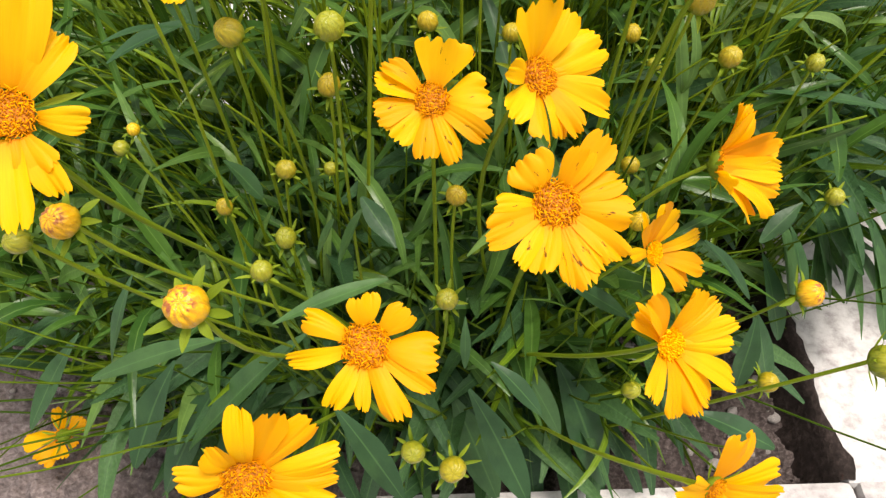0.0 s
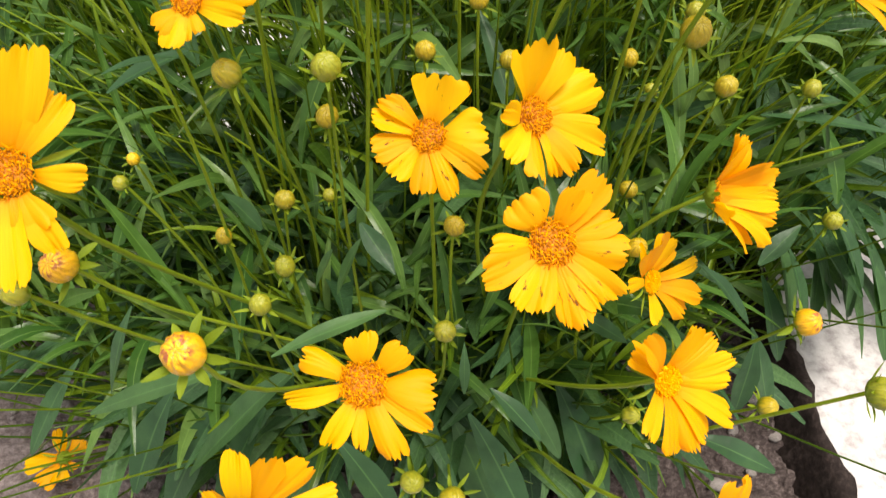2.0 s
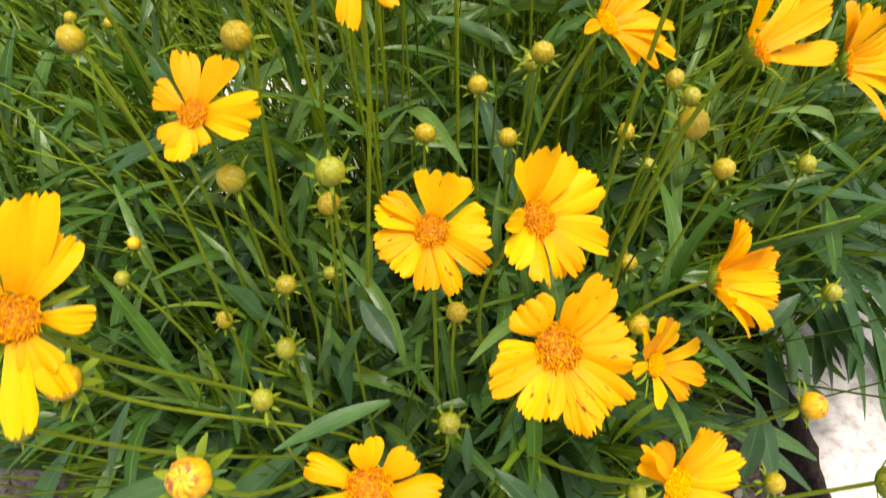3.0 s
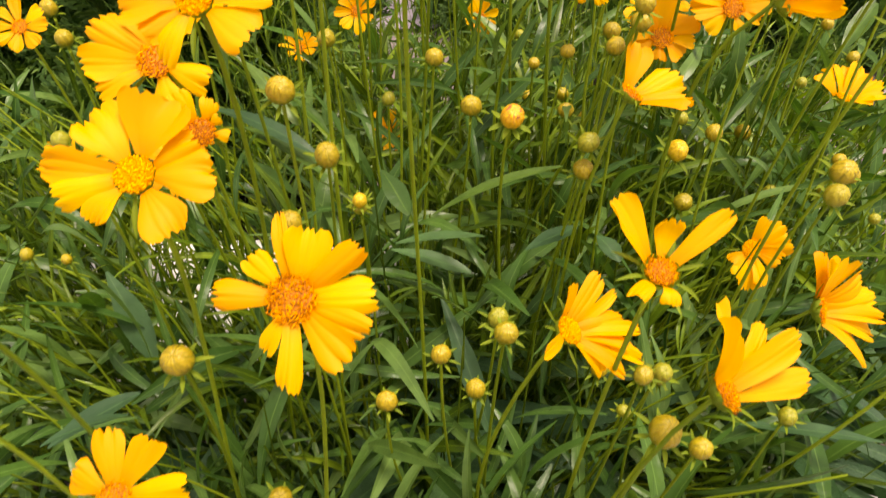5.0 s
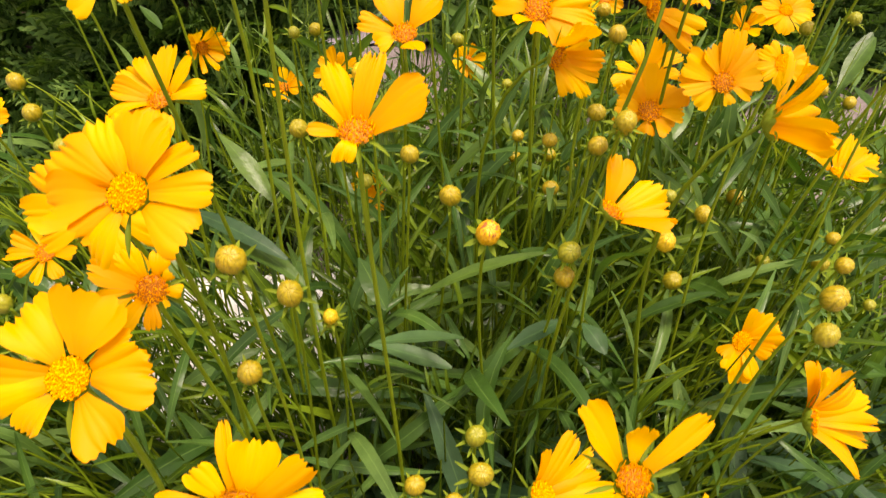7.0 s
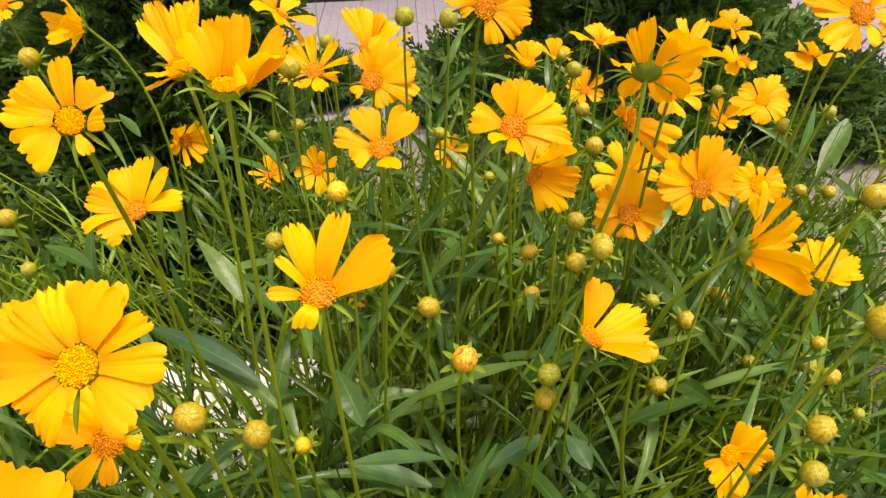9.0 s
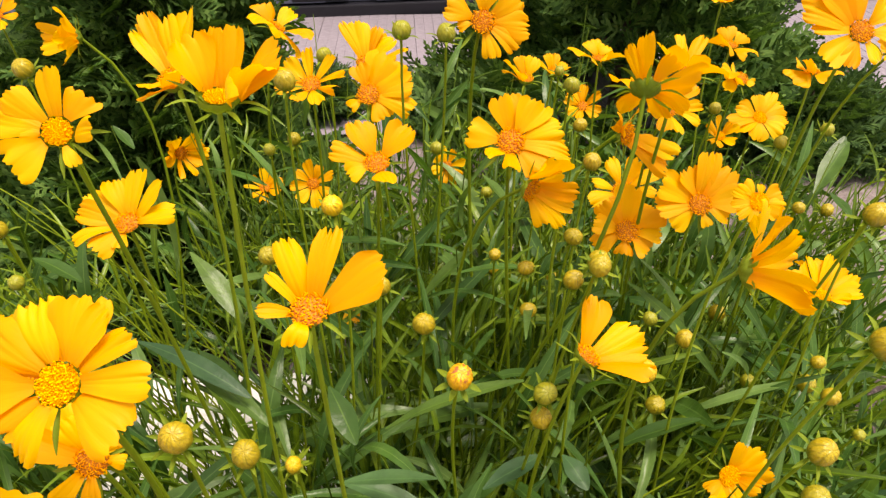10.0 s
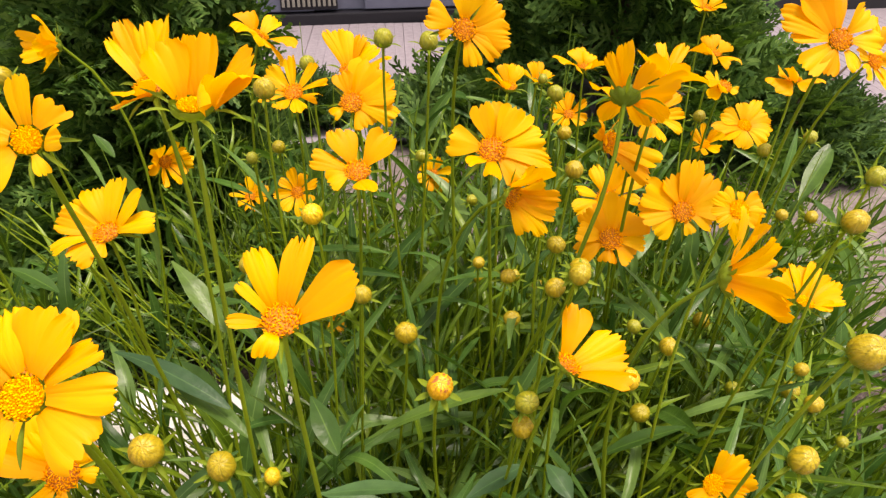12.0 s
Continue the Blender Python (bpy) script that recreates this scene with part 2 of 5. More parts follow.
def box(name, size, at, mat, bevel=0.004, turn=0.0):
    bm = bmesh.new()
    bmesh.ops.create_cube(bm, size=1.0)
    bmesh.ops.scale(bm, vec=size, verts=bm.verts)
    if bevel:
        bmesh.ops.bevel(bm, geom=bm.edges[:], offset=bevel, segments=2, affect="EDGES", profile=0.6)
    me = bpy.data.meshes.new(name)
    bm.to_mesh(me)
    bm.free()
    me.materials.append(mat)
    ob = new(name, me)
    ob.matrix_basis = pose(*at, 0, 0, turn)
    return ob


def grid_faces(rows, cols, wrap=False, start=0):
    out = []
    for i in range(rows - 1):
        for j in range(cols if wrap else cols - 1):
            k = (j + 1) % cols
            out.append((start + i * cols + j, start + i * cols + k, start + (i + 1) * cols + k, start + (i + 1) * cols + j))
    return out


def tube(points, radii, sides=6):
    """Vertices and faces of a round stalk along the points."""
    pts = [Vector(p) for p in points]
    verts = []
    for i, p in enumerate(pts):
        d = (pts[min(i + 1, len(pts) - 1)] - pts[max(i - 1, 0)]).normalized()
        a = d.cross(Vector((0.31, 0.94, 0.12))).normalized()
        b = d.cross(a)
        for k in range(sides):
            w = 2 * math.pi * k / sides
            verts.append(p + radii[i] * (math.cos(w) * a + math.sin(w) * b))
    return verts, grid_faces(len(pts), sides, True)


def bezier(a, b, c, d, n):
    return [a * (1 - t) ** 3 + 3 * b * t * (1 - t) ** 2 + 3 * c * t * t * (1 - t) + d * t ** 3 for t in (i / (n - 1) for i in range(n))]


def aim(direction, spin=0.0):
    """The turn that brings +Z to the direction."""
    return Vector(direction).to_track_quat("Z", "Y").to_matrix().to_4x4() @ Matrix.Rotation(spin, 4, "Z")


def leaf_uv(rows):
    return np.array([(i / (rows - 1), 0.25 * j) for i in range(rows) for j in range(5)])


def stamped(name, shapes, mats, mat, veined=True):
    """One mesh out of many copies: shapes are (verts, faces) arrays, mats are (index, 4x4) pairs."""
    vs, fs, at = [], [], 0
    uv = np.concatenate([leaf_uv(len(shapes[k][0]) // 5) for k, _ in mats]) if veined else None
    for k, m in mats:
        v, f = shapes[k]
        m = np.array(m)
        vs.append(v @ m[:3, :3].T + m[:3, 3])
        fs.extend([tuple(i + at for i in q) for q in f])
        at += len(v)
    return mesh_of(name, np.concatenate(vs).tolist(), fs, mat, True, uv)


# ---- ground, kerbs, paving, building ----
def ground_sheet(name, x0, x1, y0, y1, z, nx, ny, mat, rough, label):
    verts = []
    for j in range(ny):
        for i in range(nx):
            x, y = x0 + (x1 - x0) * i / (nx - 1), y0 + (y1 - y0) * j / (ny - 1)
            edge = min(i, j, nx - 1 - i, ny - 1 - j) > 0
            h = rough * (0.55 * noise.fractal(Vector((x * 9, y * 9, 3.1)), 1.0, 2.0, 4) + 0.5 * noise.fractal(Vector((x * 130, y * 130, 1.7)), 0.8, 2.0, 3) + 0.6) if edge else 0.0
            verts.append((x, y, z + max(h, 0.0)))
    ob = new(name, mesh_of(name, verts, grid_faces(ny, nx), mat))
    return tagged(ob, label, "ground", kind="structure")


ground_sheet("ground", -300, 300, -300, 300, -0.012, 3, 3, paving_mat, 0.0, "grey trodden paving around the flower bed")
ground_sheet("flower_bed_soil", -1.6, -0.002, 0.235, 0.742, 0.0, 540, 200, soil_mat, 0.018, "crumbly greyish brown garden soil of the bed")
ground_sheet("dark_bed_soil", 0.0, 0.345, 0.235, 0.742, 0.0, 120, 180, dark_soil_mat, 0.018, "dark garden soil beside the kerb")
ground_sheet("side_bed_soil", 0.518, 1.4, 0.24, 0.83, 0.0, 50, 40, dark_soil_mat, 0.012, "dark soil beside the kerb under leaning stems")
ground_sheet("shrub_bed_soil", -0.158, 2.2, 1.047, 1.98, 0.0, 90, 50, dry_soil_mat, 0.014, "dry greyish brown soil under the shrubs")
# the thuja's shade is painted in as a darker soil sheet
ground_sheet("thuja_bed_soil", -1.9, -0.16, 1.047, 1.98, 0.0, 70, 50, shade_earth_mat, 0.014, "soil darkened in colour for the shade of the thuja")
ground_sheet("middle_bed_soil", -0.117, 1.4, 0.744, 1.038, 0.0, 60, 30, dark_soil_mat, 0.012, "dark soil under the flower clump")

KERB_Y = 0.170
for k in range(4):
    tagged(box("kerb_stone", (0.6, 0.13, 0.16), (-1.155 + 0.604 * k, KERB_Y - 0.0297 * (1.155 - 0.604 * k), -0.02), kerb_mat, 0.008, 1.7), "weathered white concrete kerb stone along the bed", "kerb", "bed edging", "structure")
tagged(box("kerb_stone", (0.17, 0.6, 0.16), (0.432, 0.542, -0.021), kerb_mat, 0.008), "weathered white concrete kerb stone along the bed", "kerb", "bed edging", "structure")
for k in range(4):
    tagged(box("edging_slab", (0.58, 0.30, 0.07), (-0.25 - 0.584 * k, 0.895, -0.005), slab_mat, 0.008), "bright white edging slab half hidden by foliage", "slab", "edging slabs", "structure")

# added dark strip: paints shade along with earth on the kerb's inner face
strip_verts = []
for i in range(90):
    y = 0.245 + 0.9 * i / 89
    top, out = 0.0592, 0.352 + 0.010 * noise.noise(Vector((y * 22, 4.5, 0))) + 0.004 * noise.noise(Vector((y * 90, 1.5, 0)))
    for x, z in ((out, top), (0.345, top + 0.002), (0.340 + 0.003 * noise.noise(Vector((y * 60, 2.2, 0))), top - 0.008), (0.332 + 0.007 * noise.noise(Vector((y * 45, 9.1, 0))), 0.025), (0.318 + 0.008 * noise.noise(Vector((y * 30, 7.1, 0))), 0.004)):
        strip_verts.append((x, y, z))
tagged(new("kerb_shade_strip", mesh_of("kerb_shade_strip", strip_verts, grid_faces(90, 5), shade_earth_mat)), "dark strip standing for shade and earth on the kerb's inner side", "earth", "", "structure")

pebble_rng = random.Random(5)
for k in range(90):
    bm = bmesh.new()
    bmesh.ops.create_icosphere(bm, subdivisions=2, radius=1.0)
    for v in bm.verts:
        v.co *= 1 + 0.35 * noise.noise(v.co * 1.3 + Vector((k * 3.7, 0, 0)))
    me = bpy.data.meshes.new("pebble")
    bm.to_mesh(me)
    bm.free()
    me.materials.append(pebble_mat)
    me.shade_smooth()
    ob = new("pebble", me)
    left = k % 2
    px = pebble_rng.uniform(-0.62, -0.22) if left else pebble_rng.uniform(0.08, 0.33)
    py = pebble_rng.uniform(0.27, 0.62) if left else pebble_rng.uniform(0.27, 0.42)
    s = 0.0022 + 0.007 * pebble_rng.random() ** 3
    ob.matrix_basis = Matrix.LocRotScale((px, py, 0.014), Euler((0, 0, pebble_rng.uniform(0, 6))), (s, s * 0.8, s * 0.6))
    tagged(ob, "small pale stone lying on the soil", "stone", "stones on the soil")

# ribbed paving boards between the shrubs and the building
paving = new("paving")
tagged(paving, "mauve grey ribbed paving boards running towards the house", "paving", kind="structure")
board_verts, rib = [], ((-0.0355, -0.02), (-0.0355, -0.0015), (-0.0342, 0.0), (-0.0018, 0.0), (-0.001, -0.0012), (0.001, -0.0012), (0.0018, 0.0), (0.0342, 0.0), (0.0355, -0.0015), (0.0355, -0.02))
for y in (-0.58, 0.58):
    board_verts += [(x, y, z) for x, z in rib]
board_src = mesh_of("paving_board", board_verts, grid_faces(2, len(rib)), paving_mat, False)
slab_rng = random.Random(9)
for i in range(68):
    part("paving_board", board_src, paving, pose(-1.95 + 0.0715 * i, 2.575, 0.006 + slab_rng.uniform(-0.0006, 0.0006), 0, 0, slab_rng.uniform(-0.08, 0.08)))

# house wall behind
house = new("house")
house.matrix_basis = pose(0.0, 3.16, 0.0, 0, 0, 5.0)
tagged(house, "blue grey panelled house wall on a dark navy plinth", "house", kind="structure")
for name, size, at, mat in (("plinth", (9.0, 0.20, 0.075), (0, 0.10, 0.012), plinth_mat), ("wall", (9.0, 4.0, 2.6), (0, 2.04, 1.352), wall_mat), ("roof", (9.4, 4.4, 0.12), (0, 2.04, 2.714), plinth_mat)):
    ob = box(name, size, (0, 0, 0), mat, 0.006)
    ob.parent = house
    ob.matrix_basis = pose(*at)
for k in range(7):
    ob = box("panel", (0.86, 0.02, 1.1), (0, 0, 0), wall_mat, 0.004)
    ob.parent = house
    ob.matrix_basis = pose(-2.45 + 0.88 * k + (0.18 if k > 2 else 0.0), 0.03, 0.606)
grille = box("grille", (0.225, 0.02, 0.5), (0, 0, 0), plinth_mat, 0.003)
grille.parent = house
grille.matrix_basis = pose(-0.280, 0.026, 0.312)
for k in range(11):
    ob = box("bar", (0.011, 0.010, 0.47), (0, 0, 0), bar_mat, 0.002)
    ob.parent = grille
    ob.matrix_basis = pose(-0.100 + 0.020 * k, -0.016, 0.0)


# ---- leaf, petal and bud shapes ----
def leaf_shape(rows=9, fold=0.22, bow=0.3, twist=0.0, wave=0.0):
    """A lance-shaped leaf, 1 long along +X and 1 wide at its widest, bowing down."""
    verts = []
    for i in range(rows):
        u = i / (rows - 1)
        w = 0.5 * (math.sin(math.pi * min(1.0, u * 0.93 + 0.04)) ** 0.8) * (0.55 + 0.45 * min(1, u * 2.2))
        w = max(w, 0.02)
        for v in (-1, -0.5, 0, 0.5, 1):
            y = v * w
            # the fold and the wave are in widths, the bow in lengths
            z = fold * abs(v) * w
            c, s = math.cos(twist * u), math.sin(twist * u)
            verts.append((u - 0.10 * bow * u * u, y * c - z * s, (y * s + z * c) + wave * math.sin(7 * u + v) * w, bow * (u - u * u * 1.15)))
    out = np.array(verts)
    return out, grid_faces(rows, 5)


def leaf_scaled(shape, length, width):
    v = shape[0]
    return np.stack([v[:, 0] * length, v[:, 1] * width, v[:, 2] * width + v[:, 3] * length], 1)


leaf_rng = random.Random(21)
LEAVES = [leaf_shape(9, leaf_rng.uniform(0.1, 0.4), leaf_rng.uniform(0.2, 0.85), leaf_rng.uniform(-1.0, 1.0), leaf_rng.uniform(0, 0.12)) for _ in range(10)]


def petal_mesh(name, ratio, bulge, seed, mat, ruffle=0.05):
    """A ray petal, 1 long along +X and ratio wide: a narrow foot, lengthwise creases and a ragged, toothed tip."""
    r = random.Random(seed)
    rows, cols = 12, 31
    teeth = round(r.uniform(3.4, 4.6) + 3.2 * ratio)
    edges = [-1.0] + sorted(-1 + 2 * (k + r.uniform(-0.25, 0.25)) / teeth for k in range(1, teeth)) + [1.0]
    depths = [r.uniform(0.025, 0.07) for _ in range(teeth)]
    lobes = 2 if ratio < 0.4 else 3 if ratio < 0.8 else 4
    # deep notches part the lobes, and a crease runs down from each
    clefts = [(edges[max(1, min(teeth - 1, round(k * teeth / lobes)))], r.uniform(0.04, 0.13)) for k in range(1, lobes)]

    def notched(v):
        k = max(i for i in range(teeth) if edges[i] <= v)
        s = (v - edges[k]) / (edges[k + 1] - edges[k])
        return depths[k] * abs(2 * s - 1) + max((d * max(0.0, 1 - abs(v - c) / 0.20) for c, d in clefts), default=0.0)

    tips = [notched(-1 + 2 * j / (cols - 1)) for j in range(cols)]
    foot = min(0.64, max(0.24, 0.74 - 0.56 * ratio)) * r.uniform(0.9, 1.1)
    full, skew, round_ = r.uniform(0.80, 0.92), r.uniform(-0.08, 0.08), r.uniform(0.05, 0.13)
    cup, roll, sway = r.uniform(-0.34, 0.22), r.uniform(-0.22, 0.22), r.uniform(-0.04, 0.04)
    tip_curl, phase, crease = r.uniform(-0.14, 0.06), r.uniform(0, 6.28), r.uniform(0.006, 0.022)
    half = 0.5 * ratio
    verts = []
    for i in range(rows):
        u = (i / (rows - 1)) ** 0.85
        w = half * (foot + (1 - foot) * math.sin(min(1.0, u / full) * math.pi / 2) ** 1.2) * (1 - 0.12 * max(0.0, u - full) / (1 - full))
        for j in range(cols):
            v = -1 + 2 * j / (cols - 1)
            tip = 1.0 - round_ * abs(v) ** 3 - tips[j] * (0.7 + 0.3 * ratio) + skew * v
            x = u * (1 + (tip - 1) * u ** 2.5)
            y = v * w * (1 + 0.03 * math.sin(6 * u + phase)) + sway * u * u
            fold = sum(max(0.0, 1 - abs(v - c) / 0.28) ** 1.6 for c, d in clefts)
            z = bulge * 4 * u * (1 - u) + tip_curl * u ** 3
            z += cup * half * v * v * (0.4 + u) + roll * v * w * u - crease * fold * (0.25 + u)
            z += ruffle * half * u * u * (math.sin(2.6 * v + phase) + 0.35 * math.sin(6.5 * v + 2 * phase) * u)
            verts.append((x, y, z))
    return mesh_of(name, verts, grid_faces(rows, cols), mat)


petal_rng = random.Random(4)
PETALS = {}
for kind, ratio, mat in (("wide", 0.80, petal_mat), ("narrow", 0.52, petal_mat), ("marked", 0.85, petal_marked_mat)):
    PETALS[kind] = [petal_mesh("petal", ratio * petal_rng.uniform(0.82, 1.12), petal_rng.uniform(-0.02, 0.08), 11 * k + len(kind), mat, 0.20) for k in range(12)]


def disc_mesh(seed, count, spread, mat, curl, thick=0.036):
    """The centre of a flower, radius 1: a low dome set with curled florets."""
    r = random.Random(seed)
    verts, faces = [], []
    rings, sides = 6, 20
    for i in range(rings):
        a = (math.pi / 2) * i / (rings - 1)
        for k in range(sides):
            w = 2 * math.pi * k / sides
            verts.append((0.86 * math.cos(a) * math.cos(w) + 1e-4 * math.cos(w), 0.86 * math.cos(a) * math.sin(w) + 1e-4 * math.sin(w), 0.34 * math.sin(a)))
    faces += grid_faces(rings, sides, True)
    dome = len(faces)
    for k in range(count):
        q = math.sqrt((k + 0.5) / count)
        w = k * 2.39996 + r.uniform(-0.12, 0.12)
        x, y = 0.90 * q * math.cos(w), 0.90 * q * math.sin(w)
        base = Vector((x, y, 0.32 * math.sqrt(max(0, 1 - q * q))))
        out = Vector((math.cos(w), math.sin(w), 0))
        side = Vector((-math.sin(w), math.cos(w), 0))
        tall = (0.13 + 0.13 * q * spread) * r.uniform(0.7, 1.3)
        lean = (0.1 + 0.6 * q) * spread * r.uniform(0.3, 1.3)
        pts, swirl = [], r.uniform(-curl, curl)
        for s in range(4):
            t = s / 3
            pts.append(base + Vector((0, 0, 1)) * tall * (t - 0.25 * t * t * lean) + out * tall * lean * t * t + side * swirl * tall * t * t)
        v, f = tube(pts, [thick, thick, 1.1 * thick, 0.6 * thick], 4)
        faces += [tuple(i + len(verts) for i in q_) for q_ in f]
        verts += v
    me = mesh_of("disc", verts, faces, mat)
    me.materials.append(dome_mat if spread > 0.6 else mat)
    for p in me.polygons[:dome]:
        p.material_index = 1
    return me


DISCS = {
    "open": [disc_mesh(k, 150, 0.8, floret_mat, 1.0) for k in range(3)],
    "old": [disc_mesh(k + 5, 300, 0.85, floret_old_mat, 1.2, 0.027) for k in range(3)],
    "ripe": [disc_mesh(k + 9, 190, 0.45, floret_yellow_mat, 0.5, 0.050) for k in range(3)],
}


def calyx_mesh():
    """A cup of eight overlapping bracts on a short neck."""
    prof = ((0.10, -0.46), (0.15, -0.40), (0.36, -0.34), (0.55, -0.24), (0.70, -0.08), (0.78, 0.06), (0.76, 0.16))
    verts = []
    for i, (rad, z) in enumerate(prof):
        for k in range(48):
            w = 2 * math.pi * k / 48
            bract = abs(math.sin(4 * w + 0.15 * i))
            grow = min(1.0, i / 3)
            verts.append((rad * (1 + 0.16 * grow * (bract - 0.6)) * math.cos(w), rad * (1 + 0.16 * grow * (bract - 0.6)) * math.sin(w), z + (0.12 * bract if i == 6 else 0.0)))
    return mesh_of("calyx", verts, grid_faces(len(prof), 48, True), sepal_mat)


def sepal_mesh(bow):
    v = leaf_scaled(leaf_shape(7, 0.4, bow), 1.0, 0.20)
    return mesh_of("sepal", v.tolist(), grid_faces(7, 5), sepal_mat)


CALYX, SEPALS = calyx_mesh(), [sepal_mesh(0.2), sepal_mesh(0.5), sepal_mesh(-0.2)]


def bud_mesh(seed, mat, pleats=0.04):
    """A round bud, radius 1: folded petals that close in pleats towards a dimpled tip."""
    r = random.Random(seed)
    rings, sides = 21, 64
    verts, folds = [], []
    n, lean, dimple = r.choice((5, 6)), r.uniform(0.35, 0.8), r.uniform(0.04, 0.14)
    squash, shift = r.uniform(-0.06, 0.06), r.uniform(0, 6.28)
    for i in range(rings):
        a = math.pi * i / (rings - 1)
        high = max(0.0, -math.cos(a))
        for k in range(sides):
            w = 2 * math.pi * k / sides
            # each scale swells from one seam and drops at the next; pleats deepen towards the tip
            turn = (n * (w + lean * a + 0.15 * math.sin(3 * a + seed)) / (2 * math.pi)) % 1.0
            scale = turn ** 0.5 * (1.0 if turn < 0.86 else (1 - turn) * 7.1)
            pleat = math.sin((2 * n + 3) * w + 2.5 * a + 0.6 * math.sin(2 * w + seed))
            rad = (0.93 + 0.07 * scale + pleats * pleat * high) * math.sin(a) ** 0.82 * (1.0 + 0.06 * math.cos(a)) * (1 + squash * math.cos(2 * w + shift))
            z = -math.cos(a) * (0.92 if a < math.pi / 2 else 1.0) - dimple * max(0.0, high - 0.88) * 7 + 0.04 * high * scale
            verts.append((max(rad, 0.01) * math.cos(w), max(rad, 0.01) * math.sin(w), z))
            folds.append((scale, 0.5 + 0.5 * math.sin(2 * n * w + 1.1 * a + seed + 0.9 * math.sin(3 * w + seed) + 0.5 * math.sin(5 * a))))
    return mesh_of("bud_body", verts, grid_faces(rings, sides, True), mat, True, folds)


BUDS = {kind: [bud_mesh(k, mat, {"green": 0.014, "ripe": 0.024, "opening": 0.05, "striped": 0.08}[kind]) for k in range(5)] for kind, mat in bud_mats.items()}


# ---- flowers and buds ----
thing_rng = random.Random(77)


def foot_of(head):
    """Where a stem leaves the soil: the clump spreads outwards from its feet."""
    near = min(1.0, max(0.0, (0.245 - head[1]) / 0.08))
    x = (1.02 - 0.57 * near) * head[0] + 0.55 * max(0.0, -0.14 - head[0]) * (1 - near) + thing_rng.uniform(-0.02, 0.02)
    y = 0.14 + 0.80 * head[1] + thing_rng.uniform(-0.02, 0.03)
    return Vector((min(x, 0.33) if y < 0.9 else x, max(y, 0.30 + thing_rng.uniform(0, 0.05)), 0.004))


def stem_part(thing, foot, head, normal, radius):
    h = head.z - foot.z
    reach = min(0.10, 0.30 * h)
    bend = (Vector(normal) * 0.75 + Vector((0, 0, 0.55))).normalized()
    wob = Vector((thing_rng.uniform(-0.045, 0.045), thing_rng.uniform(-0.045, 0.045), 0))
    low = foot + Vector((0.15 * (head.x - foot.x), 0.15 * (head.y - foot.y), 0.42 * h)) + wob
    pts = bezier(foot, low, head - bend * reach * 1.4, head, 16)
    # the last few points come in along the head's own axis
    v, f = tube([p - foot for p in pts], [radius * (1.25 - 0.35 * i / 15) for i in range(16)], 6)
    part("stem", mesh_of("stem", v, f, stem_mat), thing, None, "thin smooth green stem")


KIND_LABEL = {
    "open": "open golden yellow coreopsis flower with toothed petals",
    "ripe": "wide open deep yellow coreopsis flower with yellow disc",
    "marked": "ruffled golden yellow coreopsis flower with brown marked petals",
    "narrow": "yellow coreopsis flower with many narrow toothed petals",
    "sparse": "yellow coreopsis flower with only a few long petals",
    "young": "greenish yellow coreopsis flower just unfolding on its stem",
}
DISC_LABEL = {"open": "orange disc of short florets", "old": "brownish orange disc of curled florets", "ripe": "deep yellow disc of short florets"}


def described(text, width, small, large, normal):
    """Adds to a label what sets one flower apart: its size and its tilt."""
    size = "small " if width < small else "large " if width > large else ""
    return size + text + (", tilted sideways" if normal.z < 0.42 else "")


